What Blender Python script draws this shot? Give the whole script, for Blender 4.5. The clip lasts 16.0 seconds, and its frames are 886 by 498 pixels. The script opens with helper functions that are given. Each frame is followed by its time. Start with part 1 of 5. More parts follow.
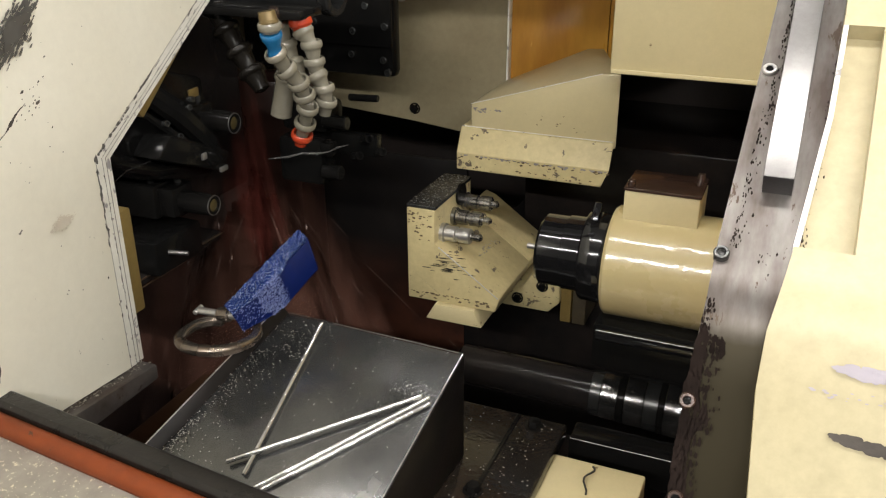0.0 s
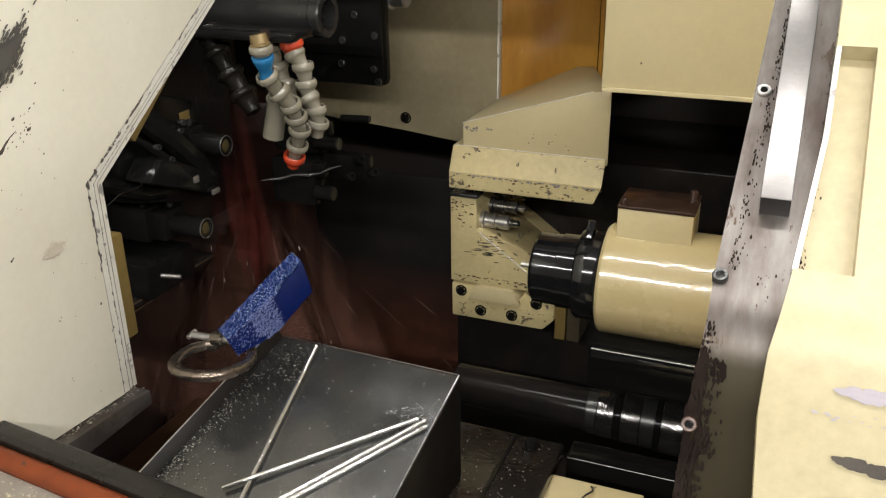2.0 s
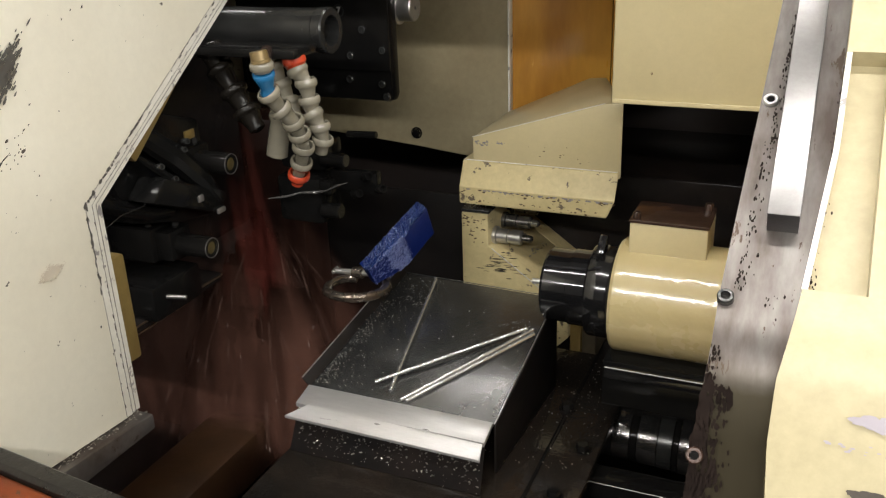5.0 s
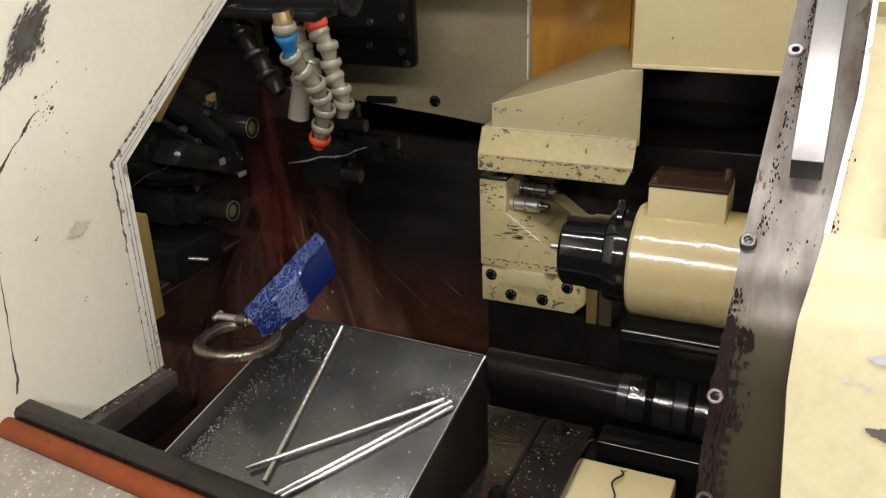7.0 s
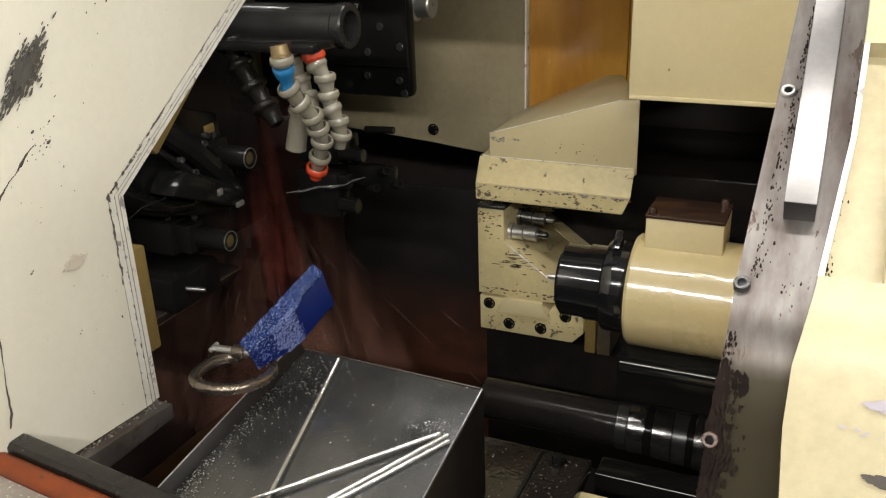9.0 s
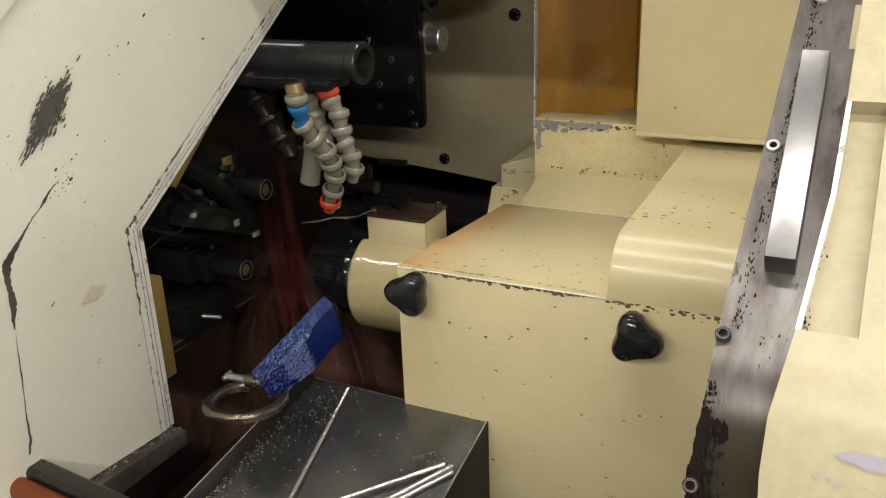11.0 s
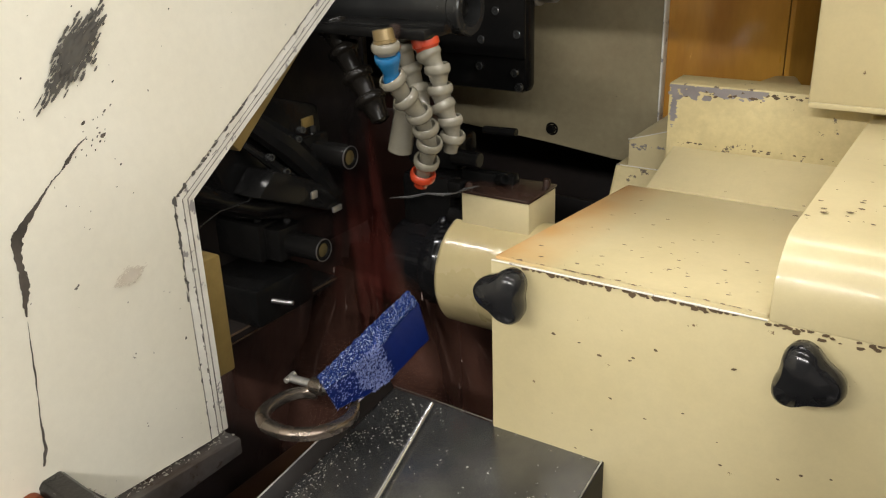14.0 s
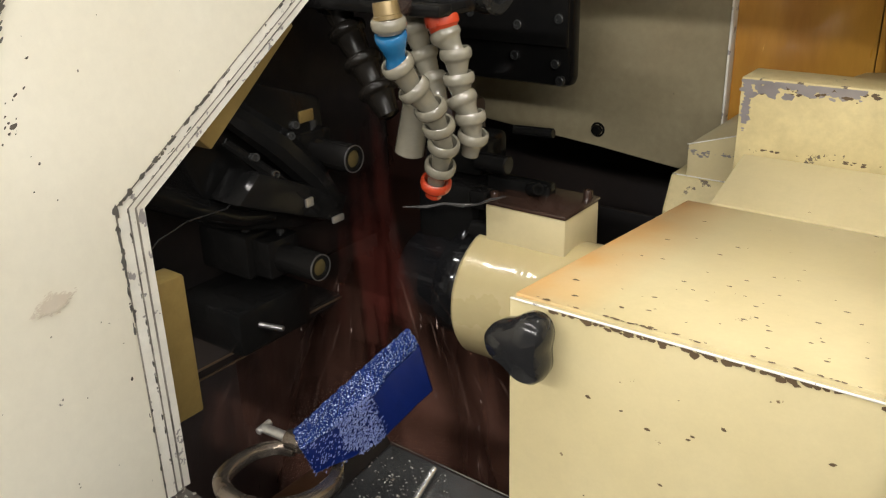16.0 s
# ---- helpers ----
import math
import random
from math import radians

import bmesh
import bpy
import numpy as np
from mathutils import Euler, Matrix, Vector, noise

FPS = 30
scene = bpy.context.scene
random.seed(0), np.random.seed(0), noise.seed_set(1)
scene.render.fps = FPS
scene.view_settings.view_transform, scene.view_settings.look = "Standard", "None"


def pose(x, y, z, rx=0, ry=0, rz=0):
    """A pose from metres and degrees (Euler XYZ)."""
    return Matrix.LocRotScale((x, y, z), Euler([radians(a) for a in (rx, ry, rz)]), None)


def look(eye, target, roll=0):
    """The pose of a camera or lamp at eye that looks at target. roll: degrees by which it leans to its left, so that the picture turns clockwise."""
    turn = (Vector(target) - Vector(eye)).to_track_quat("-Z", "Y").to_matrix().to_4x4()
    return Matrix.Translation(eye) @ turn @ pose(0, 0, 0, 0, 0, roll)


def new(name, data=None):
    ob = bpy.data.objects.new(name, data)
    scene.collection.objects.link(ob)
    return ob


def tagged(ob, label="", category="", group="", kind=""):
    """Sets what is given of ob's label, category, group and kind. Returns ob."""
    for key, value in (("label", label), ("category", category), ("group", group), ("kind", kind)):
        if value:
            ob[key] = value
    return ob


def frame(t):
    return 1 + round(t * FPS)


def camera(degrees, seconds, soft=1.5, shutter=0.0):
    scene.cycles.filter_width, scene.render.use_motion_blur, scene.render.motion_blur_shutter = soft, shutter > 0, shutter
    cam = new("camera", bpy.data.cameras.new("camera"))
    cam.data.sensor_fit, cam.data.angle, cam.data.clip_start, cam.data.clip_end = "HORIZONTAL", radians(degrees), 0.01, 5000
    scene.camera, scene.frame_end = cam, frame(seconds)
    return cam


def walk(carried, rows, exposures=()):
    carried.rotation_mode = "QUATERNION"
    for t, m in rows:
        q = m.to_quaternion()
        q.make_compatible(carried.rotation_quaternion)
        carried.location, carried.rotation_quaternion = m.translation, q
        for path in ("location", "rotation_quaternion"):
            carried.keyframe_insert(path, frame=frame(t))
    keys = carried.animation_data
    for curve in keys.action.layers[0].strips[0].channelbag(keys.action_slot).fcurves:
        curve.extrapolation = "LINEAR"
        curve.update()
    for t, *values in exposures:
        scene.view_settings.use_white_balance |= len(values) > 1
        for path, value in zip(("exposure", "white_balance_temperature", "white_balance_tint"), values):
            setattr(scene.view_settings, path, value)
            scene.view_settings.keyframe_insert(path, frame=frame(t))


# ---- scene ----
cam = camera(53.6, 16.0, soft=1.2)
PATH = [
    (0, (-0.032, 0.019, 1.477), (-0.743, 1.698, 0.656), -0.3),
    (0.5, (-0.035, 0.022, 1.477), (-0.748, 1.706, 0.667), -0.4),
    (1, (-0.039, 0.022, 1.477), (-0.751, 1.71, 0.674), -0.4),
    (1.5, (-0.04, 0.021, 1.48), (-0.749, 1.714, 0.685), -0.6),
    (2, (-0.038, 0.022, 1.482), (-0.734, 1.722, 0.692), -0.8),
    (2.5, (-0.037, 0.025, 1.482), (-0.726, 1.733, 0.702), -1.0),
    (3, (-0.037, 0.027, 1.483), (-0.716, 1.743, 0.714), -1.1),
    (3.5, (-0.039, 0.033, 1.482), (-0.722, 1.752, 0.721), -1.3),
    (5.8, (-0.025, 0.056, 1.465), (-0.802, 1.726, 0.686), -2.2),
    (6, (-0.027, 0.049, 1.46), (-0.804, 1.712, 0.667), -2.2),
    (6.5, (-0.033, 0.037, 1.456), (-0.811, 1.693, 0.647), -2.2),
    (7, (-0.03, 0.034, 1.462), (-0.801, 1.695, 0.659), -2.1),
    (7.5, (-0.03, 0.032, 1.466), (-0.794, 1.704, 0.676), -1.9),
    (8, (-0.03, 0.035, 1.47), (-0.792, 1.712, 0.691), -1.8),
    (8.5, (-0.03, 0.04, 1.473), (-0.797, 1.719, 0.704), -2.0),
    (9, (-0.028, 0.041, 1.472), (-0.807, 1.72, 0.714), -2.1),
    (9.2, (-0.027, 0.04, 1.475), (-0.808, 1.719, 0.719), -2.3),
    (11.3, (-0.004, 0.034, 1.498), (-0.851, 1.704, 0.797), -2.4),
    (11.5, (-0.007, 0.044, 1.49), (-0.862, 1.716, 0.802), -2.8),
    (12, (-0.01, 0.049, 1.489), (-0.868, 1.722, 0.808), -2.8),
    (12.5, (-0.014, 0.047, 1.49), (-0.877, 1.719, 0.811), -2.6),
    (13, (-0.031, 0.054, 1.485), (-0.912, 1.711, 0.794), -2.2),
    (13.5, (-0.063, 0.117, 1.465), (-1.004, 1.724, 0.735), -1.7),
    (14, (-0.096, 0.198, 1.442), (-1.123, 1.731, 0.673), -2.0),
    (14.5, (-0.15, 0.235, 1.423), (-1.203, 1.745, 0.641), -2.3),
    (15, (-0.17, 0.301, 1.414), (-1.245, 1.8, 0.64), -1.8),
    (15.5, (-0.173, 0.333, 1.403), (-1.274, 1.812, 0.628), -1.6),
    (16, (-0.165, 0.349, 1.399), (-1.275, 1.822, 0.627), -1.6),
]
walk(cam, [(t, look(eye, target, roll)) for t, eye, target, roll in PATH],
     exposures=[(0, 0.0), (9.2, 0.0), (11.3, -0.42), (12.7, -0.42), (13.5, -0.12), (14.2, -0.04), (15, 0.10), (16, 0.15)])

# ---- light ----
world = bpy.data.worlds.new("shop_air")
world.use_nodes = True
world.node_tree.nodes["Background"].inputs[0].default_value = (1.0, 0.96, 0.88, 1)
world.node_tree.nodes["Background"].inputs[1].default_value = 0.06
scene.world = world
scene.view_settings.exposure = 0.0


def lamp(name, eye, target, power, sx, sy, colour):
    data = bpy.data.lights.new(name, "AREA")
    data.shape, data.size, data.size_y, data.energy, data.color = "RECTANGLE", sx, sy, power, colour
    ob = new(name, data)
    ob.matrix_world = look(eye, target)
    return ob


# rows of fluorescent tubes under the shop ceiling: three along the machine, one over the side aisle
lamp("ceiling_tube_over", (0.3, 0.30, 2.55), (0.3, 0.32, 0.0), 46, 4.0, 0.06, (1.0, 0.97, 0.92))
lamp("ceiling_tube_behind", (0.6, -1.75, 2.55), (0.6, 0.2, 1.1), 116, 4.4, 0.07, (1.0, 0.97, 0.92))
lamp("ceiling_tube_rear", (-0.8, 1.36, 2.55), (-0.8, 1.38, 0.0), 16, 1.8, 0.07, (1.0, 0.97, 0.92))
lamp("ceiling_tube_aisle", (2.3, -0.2, 2.5), (0.0, -0.2, 1.1), 48, 2.4, 0.07, (1.0, 0.97, 0.92))


# ---- materials ----
def material(name, colour, rough=0.5, metal=0.0, second=None, spread=0.5, scale=6.0, fine=60.0,
             bump=0.1, chips=None, chip_amount=0.0, chip_scale=25.0, coat=0.0, streak=(1, 1, 1), rough_var=0.12, gloss=0.5, grainy=0.8):
    """Two-scale procedural surface: broad stains, fine grain, and sharp chips of another colour."""
    m = bpy.data.materials.new(name)
    m.use_nodes = True
    nt = m.node_tree
    b = nt.nodes["Principled BSDF"]
    tc = nt.nodes.new("ShaderNodeTexCoord")
    mp = nt.nodes.new("ShaderNodeMapping")
    mp.inputs["Scale"].default_value = streak
    nt.links.new(tc.outputs["Object"], mp.inputs["Vector"])

    def noise_node(s, detail, rgh=0.6):
        n = nt.nodes.new("ShaderNodeTexNoise")
        n.inputs["Scale"].default_value, n.inputs["Detail"].default_value = s, detail
        n.inputs["Roughness"].default_value = rgh
        nt.links.new(mp.outputs["Vector"], n.inputs["Vector"])
        return n

    def ramp(src, lo, hi, c0=(0, 0, 0, 1), c1=(1, 1, 1, 1)):
        r = nt.nodes.new("ShaderNodeValToRGB")
        r.color_ramp.elements[0].position, r.color_ramp.elements[1].position = lo, hi
        r.color_ramp.elements[0].color, r.color_ramp.elements[1].color = c0, c1
        nt.links.new(src, r.inputs["Fac"])
        return r

    def mix(fac, a, c):
        x = nt.nodes.new("ShaderNodeMix")
        x.data_type = "RGBA"
        nt.links.new(fac, x.inputs["Factor"])
        for sock, v in ((x.inputs["A"], a), (x.inputs["B"], c)):
            if isinstance(v, tuple):
                sock.default_value = v
            else:
                nt.links.new(v, sock)
        return x.outputs["Result"]

    c4 = (*colour, 1)
    s4 = (*(second or tuple(v * 0.7 for v in colour)), 1)
    broad = noise_node(scale, 5)
    grain = noise_node(fine, 4, 0.7)
    fac = ramp(broad.outputs["Fac"], 0.5 - 0.25 * spread, 0.5 + 0.45 * (1.3 - spread))
    col = mix(fac.outputs["Color"], c4, s4)
    g = ramp(grain.outputs["Fac"], 0.3, 0.75, (0.86, 0.86, 0.86, 1), (1.08, 1.08, 1.08, 1))
    mul = nt.nodes.new("ShaderNodeMix")
    mul.data_type, mul.blend_type = "RGBA", "MULTIPLY"
    mul.inputs["Factor"].default_value = grainy
    nt.links.new(col, mul.inputs["A"])
    nt.links.new(g.outputs["Color"], mul.inputs["B"])
    col = mul.outputs["Result"]
    if chips:
        cn = noise_node(chip_scale, 6, 0.65)
        edge = 0.72 - chip_amount
        cf = ramp(cn.outputs["Fac"], edge, edge + 0.015)
        col = mix(cf.outputs["Color"], col, (*chips, 1))
    nt.links.new(col, b.inputs["Base Color"])
    rr = nt.nodes.new("ShaderNodeMapRange")
    rr.inputs["To Min"].default_value = max(0.02, rough - rough_var)
    rr.inputs["To Max"].default_value = min(1.0, rough + rough_var)
    nt.links.new(broad.outputs["Fac"], rr.inputs["Value"])
    nt.links.new(rr.outputs["Result"], b.inputs["Roughness"])
    b.inputs["Metallic"].default_value = metal
    b.inputs["Specular IOR Level"].default_value = gloss
    b.inputs["Coat Weight"].default_value = coat
    b.inputs["Coat Roughness"].default_value = 0.05
    if bump:
        bp = nt.nodes.new("ShaderNodeBump")
        bp.inputs["Strength"].default_value, bp.inputs["Distance"].default_value = bump, 0.002
        nt.links.new(grain.outputs["Fac"], bp.inputs["Height"])
        nt.links.new(bp.outputs["Normal"], b.inputs["Normal"])
        nt.links.new(bp.outputs["Normal"], b.inputs["Coat Normal"])
    return m


CREAM = material("cream_side_paint", (0.78, 0.75, 0.64), 0.45, second=(0.70, 0.66, 0.54), scale=4, fine=90, bump=0.05,
                 chips=(0.10, 0.09, 0.075), chip_amount=0.028, chip_scale=46, grainy=0.25)
CREAM_EDGE = material("chipped_edge_paint", (0.86, 0.84, 0.77), 0.35, second=(0.68, 0.65, 0.56), scale=30, fine=120, bump=0.25,
                      chips=(0.30, 0.28, 0.275), chip_amount=0.11, chip_scale=60)
BEIGE = material("beige_machine_paint", (0.60, 0.515, 0.305), 0.34, second=(0.50, 0.42, 0.225), scale=5, fine=80, bump=0.06,
                 chips=(0.16, 0.10, 0.05), chip_amount=0.03, chip_scale=45, coat=0.25, grainy=0.4)
ENAMEL = material("glossy_beige_enamel", (0.54, 0.45, 0.24), 0.3, second=(0.46, 0.375, 0.19), scale=5, fine=16, bump=0.75,
                  chips=(0.2, 0.12, 0.06), chip_amount=0.005, chip_scale=40, coat=0.9, grainy=0.4)
BEIGE_WORN = material("worn_beige_paint", (0.64, 0.54, 0.29), 0.38, second=(0.42, 0.34, 0.17), scale=9, fine=90, bump=0.12,
                      chips=(0.13, 0.10, 0.07), chip_amount=0.095, chip_scale=40, coat=0.15)
# Machine beige darkened in the colour for the shade on the rear plate.
BEIGE_SHADED = material("shaded_stained_beige_plate", (0.38, 0.33, 0.21), 0.34, second=(0.22, 0.17, 0.10), spread=0.7, scale=4, fine=70,
                       bump=0.06, chips=(0.16, 0.12, 0.07), chip_amount=0.02, chip_scale=30)
YELLOW = material("pale_yellow_cover_paint", (0.46, 0.405, 0.26), 0.42, second=(0.38, 0.325, 0.19), scale=4, fine=80, bump=0.05,
                  chips=(0.22, 0.17, 0.10), chip_amount=0.012, chip_scale=40)
AMBER = material("amber_oil_stained_panel", (0.70, 0.37, 0.065), 0.3, second=(0.34, 0.145, 0.022), spread=0.8, scale=8, fine=40,
                 bump=0.15, chips=(0.62, 0.36, 0.09), chip_amount=0.03, chip_scale=30, coat=0.5, streak=(1, 1, 0.25))
STEEL_DIRTY = material("grimy_steel_plate", (0.20, 0.187, 0.178), 0.40, 0.6, second=(0.065, 0.048, 0.040), spread=0.9, scale=24, fine=60,
                       bump=0.06, chips=(0.06, 0.04, 0.028), chip_amount=0.095, chip_scale=62, streak=(1.8, 0.55, 0.55))
STEEL_BAR = material("ground_steel", (0.40, 0.39, 0.385), 0.32, 0.9, second=(0.30, 0.29, 0.29), scale=10, fine=160, bump=0.08)
STEEL = material("bright_steel", (0.60, 0.59, 0.57), 0.33, 0.85, second=(0.40, 0.39, 0.37), scale=20, fine=150, bump=0.05)
CLAMP_STEEL = material("worn_clamp_iron", (0.24, 0.21, 0.18), 0.26, 0.9, second=(0.17, 0.115, 0.08), scale=30, fine=130, bump=0.25)
# Broad pale patches put the tray's soft reflection into the colour.
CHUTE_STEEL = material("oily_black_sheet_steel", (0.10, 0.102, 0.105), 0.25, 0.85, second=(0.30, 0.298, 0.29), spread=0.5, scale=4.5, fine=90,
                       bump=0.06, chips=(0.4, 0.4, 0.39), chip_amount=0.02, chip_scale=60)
BLACK_OIL = material("oil_wet_black_iron", (0.013, 0.012, 0.012), 0.17, 0.0, second=(0.028, 0.021, 0.018), scale=12, fine=60, bump=0.22, coat=0.0, rough_var=0.08, gloss=0.12)
BLACK_TOOL = material("black_oxide_tool_steel", (0.007, 0.007, 0.007), 0.085, 0.1, second=(0.012, 0.011, 0.010), scale=16, fine=90, bump=0.16, coat=0.0, rough_var=0.04, gloss=0.14)
GREY_TOOL = material("grey_black_sleeve_steel", (0.06, 0.061, 0.06), 0.24, 0.6, second=(0.032, 0.032, 0.032), scale=12, fine=100, bump=0.08)
OLIVE_DIRTY = material("dull_oil_stained_olive_paint", (0.10, 0.08, 0.042), 0.5, second=(0.04, 0.03, 0.02), spread=0.8, scale=12, fine=60, bump=0.05)
MATT_BLACK = material("dull_black_sheet", (0.009, 0.008, 0.008), 0.45, 0.0, second=(0.018, 0.014, 0.012), scale=10, fine=60, bump=0.1, gloss=0.2)
CHUCK_BLACK = material("polished_black_chuck", (0.018, 0.018, 0.02), 0.13, 0.6, second=(0.03, 0.03, 0.03), scale=12, fine=120, bump=0.03, coat=0.5)
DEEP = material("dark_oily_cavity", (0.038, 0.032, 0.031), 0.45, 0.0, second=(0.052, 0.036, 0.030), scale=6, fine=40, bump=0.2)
RED_OIL = material("red_brown_oily_casting", (0.032, 0.013, 0.009), 0.3, 0.0, second=(0.012, 0.006, 0.005), spread=0.8, scale=7, fine=35, bump=0.3,
                   coat=0.5, streak=(1, 1, 0.3))
BROWN_CAP = material("brown_oily_cap_plate", (0.055, 0.030, 0.022), 0.22, 0.2, second=(0.03, 0.017, 0.012), scale=20, fine=80, bump=0.1, coat=0.4)
BRASS = material("brass_yellow_bracket", (0.27, 0.19, 0.065), 0.4, 0.3, second=(0.22, 0.15, 0.05), scale=20, fine=90, bump=0.1)
HOSE_GREY = material("grey_hose_plastic", (0.215, 0.20, 0.158), 0.14, second=(0.12, 0.108, 0.08), scale=18, fine=70, bump=0.06, coat=0.5)
# Much darker plastic than that of the grey hoses.
HOSE_DARK = material("near_black_hose_plastic", (0.010, 0.0085, 0.007), 0.25, second=(0.006, 0.005, 0.004), scale=18, fine=70, bump=0.06, gloss=0.2)
TAN_FITTING = material("tan_brass_hose_fitting", (0.26, 0.19, 0.085), 0.3, 0.5, second=(0.14, 0.10, 0.05), scale=30, fine=90, bump=0.1)
HOSE_BLUE = material("blue_hose_plastic", (0.012, 0.13, 0.30), 0.25, second=(0.01, 0.09, 0.22), scale=20, fine=70, bump=0.04, coat=0.5)
HOSE_RED = material("orange_red_hose_plastic", (0.45, 0.05, 0.018), 0.25, second=(0.28, 0.03, 0.012), scale=20, fine=70, bump=0.04, coat=0.5)
def stained(base_name, m, axis, lo, hi, colour, strength):
    """A copy of a material with another colour that fades along one axis of the thing."""
    c = m.copy()
    c.name = base_name
    nt = c.node_tree
    b = nt.nodes["Principled BSDF"]
    src = b.inputs["Base Color"].links[0].from_socket
    tc = nt.nodes.new("ShaderNodeTexCoord")
    sep = nt.nodes.new("ShaderNodeSeparateXYZ")
    nt.links.new(tc.outputs["Object"], sep.inputs[0])
    nz = nt.nodes.new("ShaderNodeTexNoise")
    nz.inputs["Scale"].default_value, nz.inputs["Detail"].default_value = 22.0, 5.0
    nt.links.new(tc.outputs["Object"], nz.inputs["Vector"])
    mr = nt.nodes.new("ShaderNodeMapRange")
    mr.inputs["From Min"].default_value, mr.inputs["From Max"].default_value = lo, hi
    mr.inputs["To Min"].default_value, mr.inputs["To Max"].default_value = 1.0, 0.0
    nt.links.new(sep.outputs[axis], mr.inputs["Value"])
    mu = nt.nodes.new("ShaderNodeMath")
    mu.operation = "MULTIPLY"
    nt.links.new(mr.outputs["Result"], mu.inputs[0])
    nt.links.new(nz.outputs["Fac"], mu.inputs[1])
    m2 = nt.nodes.new("ShaderNodeMath")
    m2.operation, m2.use_clamp = "MULTIPLY", True
    m2.inputs[1].default_value = strength
    nt.links.new(mu.outputs[0], m2.inputs[0])
    x = nt.nodes.new("ShaderNodeMix")
    x.data_type = "RGBA"
    nt.links.new(m2.outputs[0], x.inputs["Factor"])
    nt.links.new(src, x.inputs["A"])
    x.inputs["B"].default_value = (*colour, 1)
    nt.links.new(x.outputs["Result"], b.inputs["Base Color"])
    return c


JAMB_STEEL = stained("steel_with_olive_oil_film", STEEL_DIRTY, 2, 0.408, 0.440, (0.036, 0.029, 0.015), 3.6)
# Red brown at the bottom of the sheet, fading to black higher up.
LOWER_SHEET = stained("black_sheet_red_brown_below", MATT_BLACK, 2, 0.13, 0.34, (0.085, 0.032, 0.020), 2.2)
BEIGE_STAIN = stained("beige_paint_with_amber_oil_stain", BEIGE, 0, -0.185, -0.125, (0.55, 0.28, 0.08), 1.5)
EDGE_SEAM = material("grimy_seam_between_flanges", (0.06, 0.053, 0.045), 0.5, second=(0.45, 0.42, 0.36), spread=0.75, scale=38, fine=120, bump=0.2)
RUST_SPOT = material("brown_bare_chip", (0.13, 0.085, 0.045), 0.5, second=(0.07, 0.05, 0.03), scale=60, fine=120, bump=0.1)
SEAL_BLACK = material("dark_grimy_seam", (0.035, 0.03, 0.026), 0.5, second=(0.12, 0.10, 0.08), scale=30, fine=90, bump=0.2)
BLUE_FACE = material("blue_coated_block", (0.0015, 0.007, 0.060), 0.45, 0.0, second=(0.001, 0.004, 0.036), scale=14, fine=60, bump=0.2, gloss=0.08)
BLUE_CHIPS = material("blue_coat_with_chips", (0.006, 0.022, 0.13), 0.2, 0.4, second=(0.003, 0.012, 0.08), scale=30, fine=120, bump=0.6,
                      chips=(0.40, 0.47, 0.66), chip_amount=0.145, chip_scale=800, gloss=0.3)
BLUE_FLAKE = material("pale_blue_chip_flakes", (0.24, 0.28, 0.47), 0.3, 0.3, second=(0.05, 0.08, 0.26), spread=0.9, scale=300, fine=900, bump=0.2)
KNOB_BLACK = material("glossy_black_knob_plastic", (0.012, 0.012, 0.013), 0.16, second=(0.02, 0.02, 0.02), scale=20, fine=90, bump=0.03, coat=0.15, gloss=0.3)
RUBBER_BLACK = material("black_oily_rail", (0.012, 0.011, 0.010), 0.3, 0.0, second=(0.022, 0.019, 0.017), scale=18, fine=90, bump=0.25, gloss=0.22,
                        chips=(0.3, 0.28, 0.26), chip_amount=0.03, chip_scale=120)
ORANGE_SEAL = material("orange_rubber_seal", (0.165, 0.036, 0.010), 0.36, second=(0.085, 0.020, 0.008), scale=18, fine=90, bump=0.15, gloss=0.22,
                       chips=(0.06, 0.03, 0.02), chip_amount=0.06, chip_scale=50)
SILL_ALU = material("chip_strewn_aluminium_sill", (0.40, 0.375, 0.33), 0.42, 0.5, second=(0.24, 0.215, 0.19), scale=14, fine=80, bump=0.3,
                    chips=(0.72, 0.66, 0.52), chip_amount=0.11, chip_scale=240)
SHOP_WALL = material("shop_wall_paint", (0.42, 0.41, 0.39), 0.7, second=(0.35, 0.34, 0.32), scale=2, fine=30, bump=0.1)
SHOP_FLOOR = material("shop_concrete", (0.22, 0.21, 0.2), 0.6, second=(0.15, 0.14, 0.13), scale=2, fine=30, bump=0.1)
INK = material("white_stamped_paint", (0.55, 0.54, 0.5), 0.5, scale=20, bump=0.02)
def veil_material(name, colour, rough, alpha):
    m = bpy.data.materials.new(name)
    m.use_nodes = True
    b = m.node_tree.nodes["Principled BSDF"]
    b.inputs["Base Color"].default_value = (*colour, 1)
    b.inputs["Roughness"].default_value = rough
    b.inputs["Alpha"].default_value = alpha
    return m


